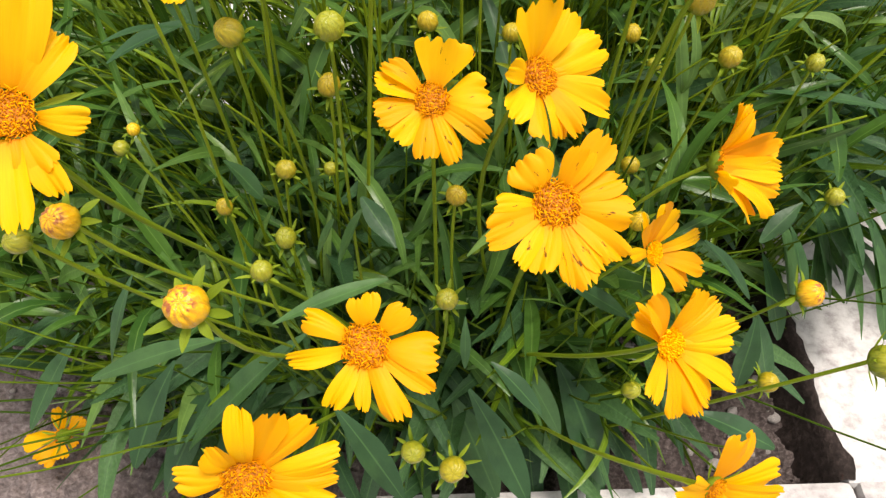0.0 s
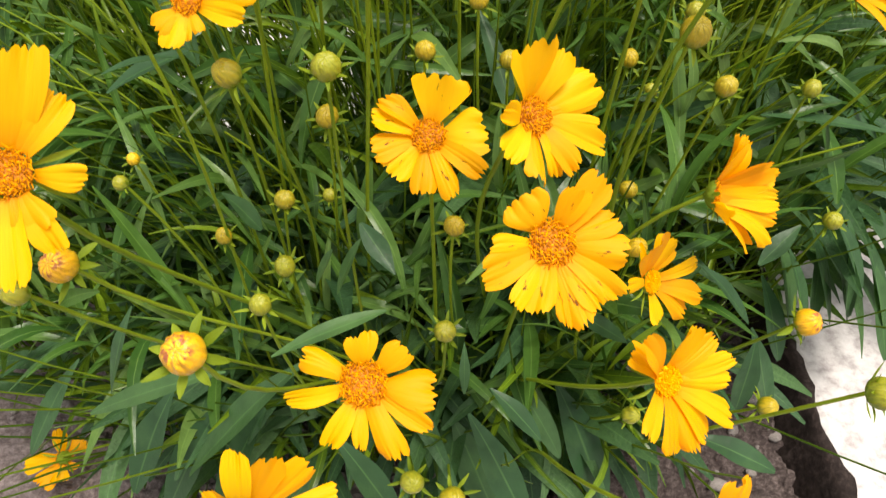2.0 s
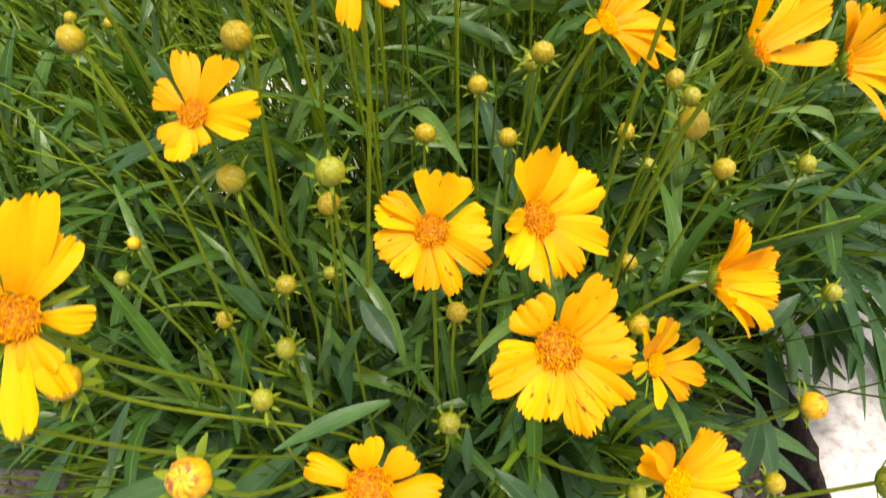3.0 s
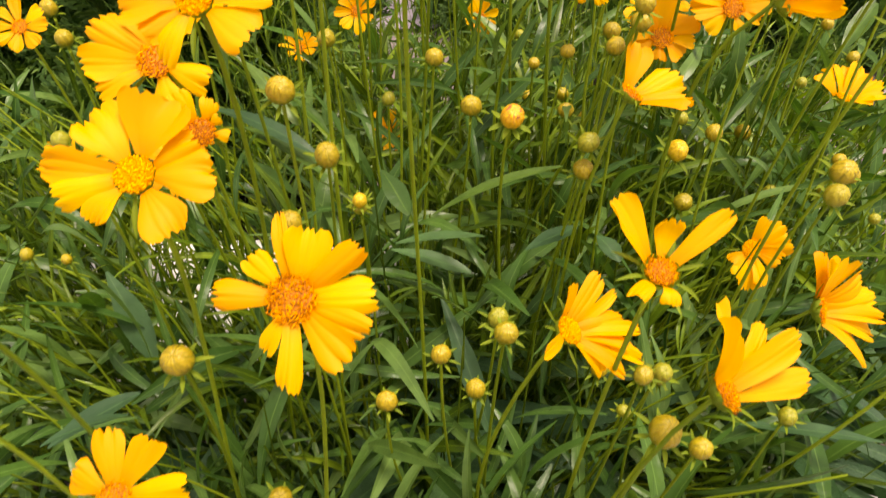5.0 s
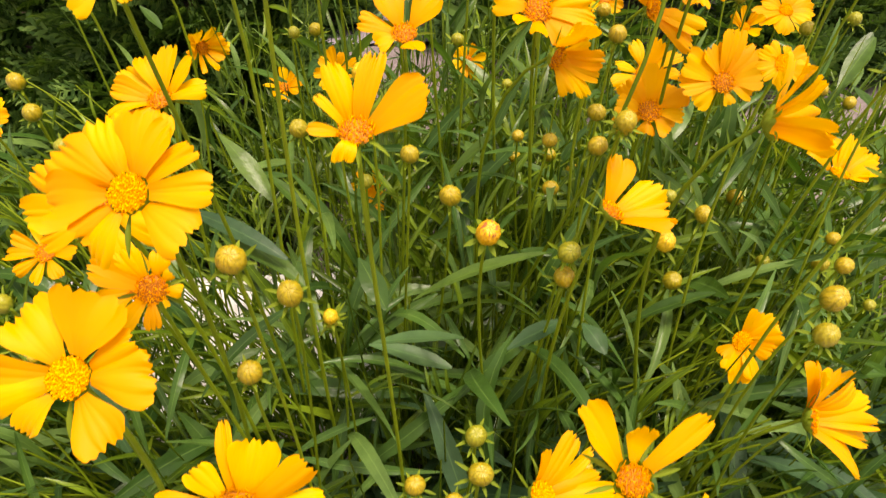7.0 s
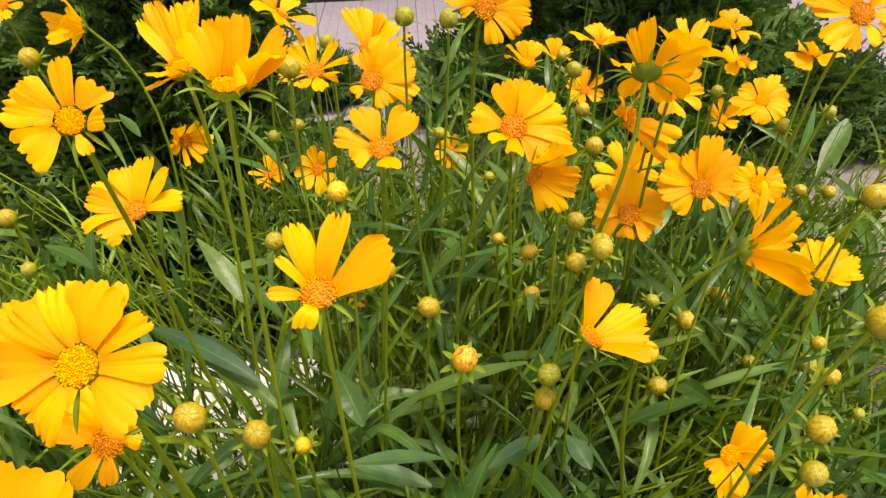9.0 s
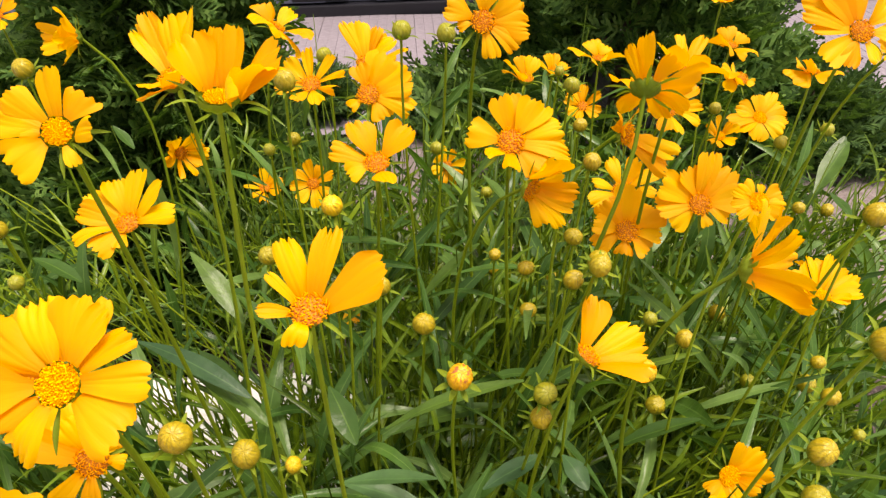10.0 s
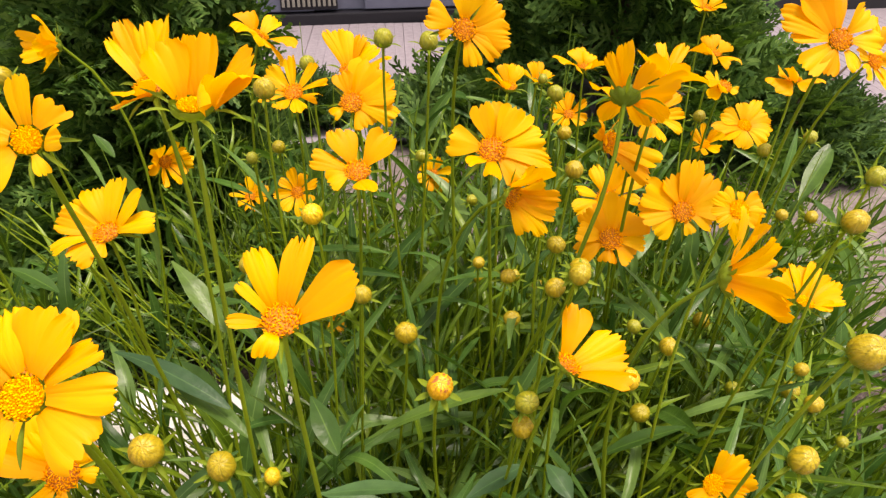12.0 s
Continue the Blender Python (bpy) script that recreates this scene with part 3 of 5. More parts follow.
def flower(head, normal, width, petals, lift, style, disc_share=None, lean=(0.0, 0.0)):
    """petals: how many, or for each one its turn, length (in radii), width (in lengths), rise in degrees and arch."""
    head, normal = Vector(head), Vector(normal)
    foot = foot_of(head) + Vector((*lean, 0.0))
    thing = new("coreopsis_flower")
    thing.location = foot
    tagged(thing, described(KIND_LABEL[style], width, 0.045, 0.064, normal), "flower", "coreopsis flowers")
    r = width / 2
    side = Vector((0, 0, 1)).cross(normal).normalized()
    face = Matrix((side, normal.cross(side), normal)).transposed().to_4x4()
    face.translation = head - foot
    stem_part(thing, foot, head - normal * 0.30 * 0.30 * r, normal, 0.00108 + 0.009 * max(0.0, width - 0.04))
    cup = face @ Matrix.Scale((0.31 if lift > 30 else 0.27) * r, 4)
    calyx = part("calyx", CALYX, thing, cup, "green cup-shaped calyx with pointed sepals")
    for k in range(8):
        part("sepal", SEPALS[k % 3], calyx, cup.inverted() @ face @ Matrix.Rotation(k * math.pi / 4, 4, "Z") @ Matrix.Translation((0.16 * r, 0, -0.05 * r)) @ Matrix.Rotation(radians(thing_rng.uniform(8, 40) - 0.8 * lift), 4, "Y") @ Matrix.Diagonal((0.50 * r, 0.34 * r, 0.50 * r, 1)))
    kind = "narrow" if style in ("narrow", "young") else "marked" if style == "marked" else "wide"
    if isinstance(petals, int):
        step, start = 2 * math.pi / petals, thing_rng.uniform(0, 6.28)
        across = (0.9 if kind == "narrow" else 6.4 / max(petals, 6)) * (0.75 if lift > 47 and petals < 8 else 1.0)
        shaped = [(thing_rng.choice(PETALS[kind]), start + k * step + thing_rng.uniform(-0.18, 0.18), 0.84 * thing_rng.uniform(0.85, 1.1), across * thing_rng.uniform(0.8, 1.15), lift + thing_rng.uniform(-9, 9)) for k in range(petals)]
    else:
        mat = petal_marked_mat if style == "marked" else petal_mat
        shaped = [(petal_mesh("petal", (1.16 if style in ("ripe", "marked") else 1.0) * wide, arch + thing_rng.uniform(-0.02, 0.03), thing_rng.randrange(10000), mat, 0.20), turn, long, 1.0, up) for turn, long, wide, up, arch in petals]
    for k, (me, turn, long, across, up) in enumerate(shaped):
        long = (long - 0.07) * r
        part("petal", me, thing, face @ Matrix.Rotation(turn, 4, "Z") @ Matrix.Translation((0.22 * r, 0, (0.03 + 0.03 * (k % 2)) * r)) @ Matrix.Rotation(radians(-up + (3 if k % 2 else -3)), 4, "Y") @ Matrix.Rotation(thing_rng.uniform(-0.30, 0.30), 4, "X") @ Matrix.Diagonal((long, long * across, long, 1)))
    age = "ripe" if style in ("ripe", "young", "narrow") else "old" if head.y < 0.31 else "open"
    disc = thing_rng.choice(DISCS[age])
    size = (disc_share or (0.26 if lift > 30 else 0.29)) * r
    part("disc", disc, thing, face @ Matrix.Translation((0, 0, 0.04 * r)) @ Matrix.Diagonal((size, size, size * 0.7, 1)), DISC_LABEL[age])
    return thing


BUD_LABEL = {
    "green": "closed green coreopsis bud with spreading sepals",
    "ripe": "round olive yellow coreopsis bud on its stem",
    "opening": "swelling yellow coreopsis bud about to open on its stem",
    "striped": "opening orange yellow coreopsis bud streaked with dark red",
}


def bud(head, normal, width, style):
    head, normal = Vector(head), Vector(normal)
    foot = foot_of(head)
    thing = new("coreopsis_bud")
    thing.location = foot
    tagged(thing, described(BUD_LABEL[style], width, 0.011, 0.018, normal), "flower bud", "coreopsis buds")
    r = 0.46 * width
    normal = (normal + Vector((0, 0, 0.35))).normalized()
    face = Matrix.Translation(head - foot) @ aim(normal, thing_rng.uniform(0, 6.28))
    stem_part(thing, foot, head - normal * 0.85 * r, normal, 0.0006 + 0.032 * width)
    body = part("bud_body", thing_rng.choice(BUDS[style]), thing, face @ Matrix.Scale(r, 4))
    spread = {"green": 26, "ripe": 6, "opening": 14, "striped": 8}[style]
    reach, broad = {"green": (1.85, 1.7), "ripe": (1.6, 1.6), "opening": (1.7, 2.0), "striped": (1.75, 2.4)}[style]
    for k in range(8):
        part("sepal", SEPALS[k % 3], body, Matrix.Scale(1 / r, 4) @ Matrix.Rotation(k * math.pi / 4, 4, "Z") @ Matrix.Translation((0.35 * r, 0, -0.85 * r)) @ Matrix.Rotation(radians(-spread + thing_rng.uniform(-22, 22)), 4, "Y") @ Matrix.Diagonal((reach * r * thing_rng.uniform(0.75, 1.2), broad * r, reach * r, 1)))
    return thing


# ---- the clump's leaves ----
clump = new("coreopsis_clump")
clump.location = (0.0, 0.5, 0.0)
tagged(clump, "dense clump of narrow green coreopsis leaves and stems in soil", "plant")
CLUMP_AT = Vector((0.0, 0.5, 0.0))


def leaf(base, tip, width, bow):
    """One large leaf of the clump between two places."""
    base, tip = Vector(base) - CLUMP_AT, Vector(tip) - CLUMP_AT
    length = (tip - base).length
    x = (tip - base).normalized()
    y = Vector((0, 0, 1)).cross(x).normalized()
    z = x.cross(y)
    s = leaf_shape(13, thing_rng.uniform(0.12, 0.3), bow, thing_rng.uniform(-0.4, 0.4), 0.05)
    m = Matrix((x, y, z)).transposed().to_4x4()
    m.translation = base
    part("leaf", mesh_of("leaf", leaf_scaled(s, length * 1.02, width).tolist(), s[1], mid_leaf_mat if base.y > 0.04 else big_leaf_mat, True, leaf_uv(13)), clump, m)


# things
flower((-0.030, 0.152, 0.420), (0.05, -0.476, 0.878), 0.061, [(2.61, 0.75, 0.51, 12, 0.04), (1.56, 0.55, 0.96, 40, 0.04), (0.61, 0.62, 0.71, 28, 0.04), (6.08, 0.81, 0.8, 12, 0.08), (5.59, 0.91, 0.32, 8, 0.04), (5.06, 0.91, 0.44, 5, 0.04), (4.56, 0.68, 0.35, 0, 0.04), (4.12, 0.76, 0.46, 5, 0.04), (3.3, 0.86, 0.34, 8, 0.1)], 12, 'open', 0.33)
flower((-0.005, 0.255, 0.458), (-0.0, -0.563, 0.826), 0.057, [(1.29, 0.85, 1.14, 18, 0.04), (0.07, 0.78, 0.96, 14, 0.04), (5.65, 0.94, 0.37, 8, 0.04), (5.1, 0.93, 0.37, 5, 0.04), (4.6, 0.81, 0.51, 5, 0.04), (3.96, 0.74, 0.69, 8, 0.04), (3.42, 0.8, 0.57, 10, 0.04), (2.87, 0.8, 0.46, 18, 0.04), (2.46, 0.8, 0.44, 20, 0.04)], 14, 'marked', 0.29)
flower((0.042, 0.186, 0.464), (0.12, -0.558, 0.821), 0.058, [(2.11, 0.61, 1.06, 25, 0.1), (0.73, 0.96, 0.46, 20, 0.04), (1.0, 0.73, 0.53, 40, 0.04), (0.2, 0.78, 0.48, 14, 0.04), (5.96, 0.86, 0.51, 10, 0.04), (5.41, 0.98, 0.34, 8, 0.04), (5.12, 0.91, 0.37, 8, 0.04), (4.9, 1.02, 0.36, 6, 0.04), (4.68, 0.96, 0.31, 6, 0.04), (4.31, 0.81, 0.48, 8, 0.04), (3.95, 0.86, 0.3, 8, 0.04), (3.44, 0.9, 0.48, 12, 0.04), (3.1, 0.74, 0.52, 22, 0.04)], 14, 'marked', 0.34)
flower((0.036, 0.229, 0.490), (0.5, -0.517, 0.694), 0.056, [(1.44, 1.0, 0.9, 35, 0.04), (0.72, 0.86, 0.62, 28, 0.04), (0.01, 1.0, 0.65, 20, 0.04), (5.97, 0.9, 0.31, 18, 0.04), (5.65, 0.88, 0.28, 14, 0.04), (5.38, 1.07, 0.37, 10, 0.04), (4.86, 0.86, 0.48, 8, 0.04), (4.61, 0.78, 0.44, 8, 0.04), (4.13, 0.84, 0.56, 8, 0.04), (3.43, 0.75, 0.63, 15, 0.04), (2.73, 0.9, 0.39, 40, 0.04)], 28, 'open', 0.3)
flower((0.137, 0.265, 0.410), (0.88, -0.375, 0.291), 0.061, [(0.87, 0.93, 1.19, 20, 0.04), (0.7, 0.92, 0.92, 40, 0.04), (0.06, 1.09, 0.57, 50, 0.04), (5.9, 1.25, 0.34, 50, 0.04), (5.54, 1.39, 0.34, 48, 0.04), (5.2, 1.35, 0.33, 48, 0.04), (4.9, 1.32, 0.34, 48, 0.04), (4.67, 1.11, 0.67, 40, 0.04), (3.2, 0.48, 1.3, 60, 0.04)], 50, 'open')
flower((0.113, 0.249, 0.360), (0.6, -0.587, 0.544), 0.058, [(1.79, 1.18, 0.7, 30, 0.04), (0.98, 0.83, 0.63, 30, 0.04), (0.73, 0.58, 0.58, 32, 0.04), (6.09, 0.96, 0.34, 25, 0.04), (5.5, 1.05, 0.47, 20, 0.04), (5.11, 0.95, 0.57, 15, 0.04), (4.22, 0.67, 0.8, 15, 0.04), (2.56, 0.95, 0.32, 20, 0.04), (1.88, 0.9, 0.41, 16, 0.04)], 38, 'narrow')
flower((0.089, 0.154, 0.418), (0.42, -0.606, 0.676), 0.054, [(2.14, 0.89, 0.49, 16, 0.04), (1.99, 1.15, 0.38, 35, 0.04), (0.88, 0.81, 0.61, 25, 0.04), (0.28, 0.87, 0.41, 20, 0.04), (6.17, 0.98, 0.34, 18, 0.04), (5.77, 0.9, 0.39, 15, 0.04), (5.34, 1.15, 0.36, 12, 0.04), (4.93, 1.01, 0.43, 10, 0.04), (4.64, 1.03, 0.4, 10, 0.04), (4.28, 0.95, 0.55, 10, 0.04), (3.58, 0.84, 0.48, 15, 0.04)], 22, 'narrow', 0.27)
flower((-0.069, 0.101, 0.415), (0.2, -0.77, 0.606), 0.057, [(1.06, 1.08, 0.43, 20, 0.04), (0.66, 1.06, 0.35, 15, 0.04), (0.07, 1.03, 0.37, 10, 0.04), (6.06, 0.97, 0.34, 8, 0.04), (5.77, 0.98, 0.35, 8, 0.04), (1.42, 1.03, 0.36, 30, 0.12), (2.05, 0.61, 0.74, 30, 0.12), (2.89, 0.69, 0.62, 15, 0.04), (3.57, 0.72, 0.58, 10, 0.04), (4.22, 0.72, 0.59, 8, 0.04), (4.75, 0.82, 0.51, 8, 0.04), (5.32, 0.93, 0.44, 8, 0.04)], 20, 'open', 0.33)
flower((0.083, 0.086, 0.442), (0.55, -0.731, 0.404), 0.04, [(0.86, 0.95, 1.11, 12, 0.04), (6.04, 1.15, 0.45, 15, 0.04), (5.78, 1.14, 0.41, 24, 0.04), (2.56, 0.91, 0.49, 0, 0.04), (2.22, 0.92, 0.36, 4, 0.04), (4.29, 0.71, 1.13, 12, 0.04), (5.17, 1.23, 0.38, 12, 0.04)], 32, 'open', 0.24)
flower((-0.108, 0.141, 0.544), (0.4, -0.627, 0.669), 0.056, [(1.01, 1.02, 0.52, 18, 0.04), (0.55, 0.72, 0.53, 14, 0.04), (5.81, 0.51, 0.64, 12, 0.1), (4.89, 0.46, 0.78, 12, 0.04), (4.83, 0.69, 0.48, 6, 0.04), (4.48, 0.49, 0.34, 5, 0.04), (4.36, 0.92, 0.36, 4, 0.04), (3.49, 0.62, 0.65, 8, 0.04), (2.74, 0.51, 0.84, 10, 0.04), (1.78, 0.61, 0.76, 14, 0.04)], 18, 'open', 0.24)
flower((-0.090, 0.245, 0.530), (-0.004, -0.597, 0.802), 0.042, [(2.64, 0.67, 0.94, 12, 0.04), (1.73, 0.97, 0.55, 15, 0.04), (0.99, 1.0, 0.6, 15, 0.04), (0.14, 1.08, 0.5, 12, 0.04), (5.89, 0.97, 0.47, 8, 0.04), (5.13, 0.48, 0.55, 10, 0.04), (4.77, 0.56, 0.26, 5, 0.04), (4.4, 0.77, 0.64, 5, 0.04), (3.9, 0.62, 0.85, 10, 0.04)], 12, 'open', 0.28)
flower((-0.338, 0.285, 0.063), (-0.1, 0.112, -0.989), 0.058, [(0.67, 1.18, 0.67, 20, 0.04), (6.03, 0.88, 0.82, 20, 0.04), (5.36, 0.59, 0.99, 20, 0.04), (2.87, 0.62, 1.12, 20, 0.04), (1.74, 1.1, 0.44, 20, 0.04), (4.52, 0.39, 1.0, 20, 0.04)], 25, 'open')
flower((-0.033, 0.296, 0.570), (-0.075, -0.73, 0.679), 0.06, [(1.8, 0.9, 0.24, 10, 0.04), (2.34, 0.58, 0.67, 20, 0.04), (3.07, 0.8, 0.53, 8, 0.04), (4.27, 0.56, 0.51, 0, 0.04), (4.76, 0.94, 0.37, 0, 0.08), (5.55, 0.88, 0.61, 8, 0.1), (5.94, 0.91, 0.42, 10, 0.04), (0.11, 0.89, 0.56, 10, 0.04), (0.65, 0.98, 0.38, 15, 0.04), (1.29, 0.76, 0.85, 15, 0.04)], 10, 'open', 0.32)
flower((0.076, 0.330, 0.516), (0.544, -0.313, 0.779), 0.055, [(1.09, 0.69, 0.46, 45, 0.04), (0.22, 0.97, 0.42, 35, 0.04), (6.08, 1.02, 0.23, 30, 0.04), (5.72, 0.95, 0.33, 28, 0.04), (5.45, 1.16, 0.27, 25, 0.04), (5.11, 1.26, 0.29, 20, 0.04), (4.69, 1.03, 0.32, 15, 0.04), (4.31, 0.74, 0.72, 12, 0.04), (5.19, 0.97, 0.31, 22, 0.04), (2.86, 0.96, 0.23, 28, 0.04)], 40, 'narrow')
flower((0.097, 0.297, 0.577), (0.092, -0.389, 0.917), 0.056, [(2.09, 1.01, 0.5, 30, 0.04), (1.17, 0.6, 0.71, 55, -0.12), (0.4, 1.08, 0.31, 30, 0.04), (4.55, 0.36, 1.12, 8, 0.25), (3.72, 0.86, 0.31, 44, 0.04)], 38, 'sparse', 0.22)
flower((0.124, 0.279, 0.532), (0.675, -0.214, 0.706), 0.062, [(1.32, 1.06, 1.3, 44, 0.04), (6.2, 0.99, 0.3, 45, 0.04), (5.88, 1.23, 0.36, 44, 0.04), (5.38, 1.3, 0.31, 36, -0.08)], 56, 'sparse')
flower((-0.089, 0.329, 0.602), (-0.021, -0.575, 0.818), 0.068, [(3.02, 0.84, 0.44, 8, 0.04), (3.39, 0.72, 0.53, 8, 0.04), (2.23, 0.73, 0.82, 15, 0.04), (1.21, 0.76, 1.09, 20, 0.04), (0.44, 0.64, 0.63, 14, 0.04), (6.26, 0.73, 0.79, 8, 0.04), (5.36, 0.69, 0.73, 3, 0.08), (4.07, 0.52, 0.73, 3, 0.1)], 8, 'ripe', 0.24)
flower((-0.064, 0.361, 0.654), (-0.075, -0.684, 0.726), 0.064, [(0.71, 0.68, 0.47, 10, 0.04), (0.08, 0.76, 0.47, 8, 0.04), (5.7, 0.72, 0.76, 4, 0.06), (4.3, 0.65, 0.45, 0, 0.1), (3.86, 0.55, 0.76, 4, 0.04), (3.27, 0.72, 0.81, 8, 0.04), (2.66, 0.77, 0.73, 12, 0.04), (2.03, 0.72, 0.8, 15, 0.04), (1.38, 0.73, 0.79, 15, 0.04), (1.03, 0.69, 0.42, 12, 0.04)], 10, 'ripe', 0.23)
flower((-0.106, 0.422, 0.605), (-0.028, -0.729, 0.684), 0.064, [(3.24, 0.9, 0.65, 8, 0.04), (2.58, 0.97, 0.56, 10, 0.04), (3.67, 0.79, 0.53, 5, 0.04), (5.91, 0.69, 0.75, 5, 0.04), (1.83, 0.74, 0.87, 14, 0.04), (0.96, 0.87, 0.76, 14, 0.04), (5.03, 0.71, 0.78, 4, 0.04)], 12, 'open', 0.28)
flower((-0.084, 0.393, 0.584), (0.323, -0.761, 0.562), 0.049, [(1.01, 0.50, 0.84, 16, 0.04), (5.93, 0.36, 0.90, 16, 0.04), (0.45, 0.30, 1.00, 16, 0.04), (4.43, 0.56, 0.64, 16, 0.04), (3.74, 0.72, 0.62, 16, 0.04), (2.48, 0.94, 0.61, 16, 0.04), (1.88, 0.70, 0.69, 16, 0.04)], 16, 'open')
flower((0.009, 0.382, 0.662), (0.031, -0.363, 0.931), 0.048, [(1.9, 0.95, 0.48, 44, 0.04), (1.21, 1.07, 0.4, 44, 0.04), (0.20, 1.12, 0.66, 39, -0.04), (2.48, 0.64, 0.3, 44, 0.04), (3.2, 0.58, 0.43, 25, 0.04), (4.34, 0.46, 0.85, 12, 0.3)], 46, 'sparse', 0.29)
flower((0.130, 0.467, 0.561), (0.497, -0.068, 0.865), 0.058, [(0.3, 1.02, 0.66, 48, 0.04), (5.41, 1.04, 0.62, 44, 0.04), (4.4, 1.05, 0.74, 36, 0.04), (5.01, 0.98, 0.53, 40, 0.04)], 50, 'sparse')
flower((0.209, 0.658, 0.515), (-0.051, -0.702, 0.711), 0.068, [(2.93, 0.67, 0.92, 8, 0.04), (2.27, 0.76, 0.88, 20, 0.04), (1.54, 0.95, 0.75, 20, 0.04), (0.65, 0.73, 1.22, 14, 0.04), (6.13, 0.64, 0.78, 8, 0.04), (5.44, 0.53, 1.3, 0, 0.04), (4.56, 0.42, 1.27, 0, 0.04), (3.56, 0.68, 0.85, 3, 0.04)], 14, 'open', 0.3)
flower((0.259, 0.653, 0.540), (-0.052, -0.716, 0.696), 0.068, [(1.39, 1.05, 0.56, 20, 0.04), (1.95, 0.72, 0.99, 20, 0.04), (2.66, 0.92, 0.85, 14, 0.04), (3.23, 0.85, 0.75, 8, 0.04), (3.86, 0.66, 0.85, 2, 0.04), (0.86, 0.92, 0.69, 18, 0.04), (0.13, 0.74, 1.02, 10, 0.04), (5.83, 0.56, 1.08, 4, 0.04), (4.98, 0.39, 0.84, 0, 0.04)], 12, 'open', 0.28)
flower((0.232, 0.527, 0.614), (-0.002, -0.718, 0.696), 0.036, [(2.18, 0.64, 1.03, 12, 0.04), (1.35, 0.42, 0.74, 12, 0.04), (0.48, 0.61, 1.06, 12, 0.04), (6.17, 0.66, 0.7, 8, 0.04), (5.49, 0.57, 0.84, 5, 0.04), (4.25, 0.58, 0.58, 0, 0.04), (3.63, 0.69, 0.63, 5, 0.04), (3.1, 0.71, 0.65, 8, 0.04), (2.65, 0.77, 0.62, 12, 0.04)], 14, 'narrow', 0.34)
flower((0.200, 0.464, 0.614), (0.871, -0.437, 0.222), 0.068, [(1.5, 0.84, 1.1, 32, 0.04), (2.1, 1.02, 0.32, 45, 0.04), (5.84, 0.94, 0.53, 42, 0.04), (3.03, 1.24, 0.29, 44, 0.04), (2.83, 1.23, 0.36, 42, 0.04), (0.54, 0.89, 1.02, 12, 0.04)], 58, 'open')
flower((0.350, 0.614, 0.480), (0.192, -0.059, 0.98), 0.064, [(1.01, 0.78, 1.28, 40, 0.04), (0.35, 0.88, 0.75, 42, 0.04), (6.08, 1.03, 0.51, 42, 0.04), (5.47, 0.94, 0.6, 38, 0.04), (4.83, 0.79, 0.82, 32, 0.04), (4.24, 0.48, 1.3, 28, 0.04)], 42, 'narrow')
flower((0.115, 0.575, 0.600), (0.651, -0.755, -0.077), 0.061, [(1.5, 0.88, 1.23, 40, 0.04), (0.53, 0.61, 1.21, 46, 0.04), (6.23, 0.92, 0.53, 46, 0.04), (5.75, 0.93, 0.46, 46, 0.04), (5.28, 0.98, 0.42, 46, 0.04), (4.88, 0.68, 0.75, 50, 0.04)], 48, 'open')
flower((0.105, 0.593, 0.622), (-0.051, -0.702, 0.711), 0.068, [(1.71, 0.74, 1.12, 18, 0.04), (0.96, 0.76, 0.96, 18, 0.04), (0.2, 0.82, 0.8, 10, 0.04), (6.1, 0.94, 0.41, 4, 0.04), (5.5, 0.62, 1.01, 0, 0.04), (4.68, 0.86, 0.4, 52, 0.04), (4.01, 0.79, 0.41, 52, 0.04), (2.93, 0.67, 0.98, 10, 0.04)], 14, 'open', 0.28)
flower((0.023, 0.603, 0.605), (0.011, -0.511, 0.86), 0.061, [(1.97, 0.87, 0.84, 30, 0.04), (0.73, 0.9, 0.87, 35, 0.04), (2.83, 0.85, 0.6, 15, 0.04), (3.57, 0.51, 1.2, 5, 0.04), (4.92, 0.97, 0.5, 44, 0.04)], 28, 'open', 0.28)
flower((0.247, 0.500, 0.423), (0.04, -0.843, 0.536), 0.054, [(1.16, 0.78, 0.62, 16, 0.04), (0.53, 0.89, 0.71, 16, 0.04), (0.06, 0.9, 0.69, 16, 0.04), (5.82, 0.7, 0.87, 14, 0.04), (4.97, 0.91, 0.69, 12, 0.04), (4.55, 0.97, 0.65, 10, 0.04), (4.09, 0.77, 0.72, 10, 0.04), (3.58, 0.55, 0.88, 16, 0.04)], 16, 'narrow')
flower((0.258, 0.424, 0.434), (0.763, -0.5, 0.409), 0.068, [(1.04, 0.93, 0.77, 12, 0.04), (1.17, 0.95, 1.28, 36, 0.04), (0.17, 0.96, 0.53, 46, 0.04), (5.9, 1.29, 0.37, 44, 0.04), (5.54, 1.35, 0.28, 44, 0.04), (5.25, 1.37, 0.3, 40, 0.04), (4.81, 1.25, 0.52, 36, 0.04)], 50, 'open')
flower((-0.149, 0.627, 0.552), (-0.036, -0.459, 0.888), 0.068, [(3.01, 0.86, 0.66, 20, 0.04), (2.55, 0.85, 0.5, 26, 0.04), (1.9, 0.85, 0.82, 28, 0.04), (1.43, 1.01, 0.45, 28, 0.04), (0.75, 0.98, 0.46, 26, 0.04), (0.27, 0.85, 0.65, 16, 0.04), (3.61, 0.92, 0.48, 8, 0.04), (4.09, 0.72, 0.88, 4, 0.04), (4.67, 0.45, 0.84, 0, 0.04)], 26, 'open', 0.27)
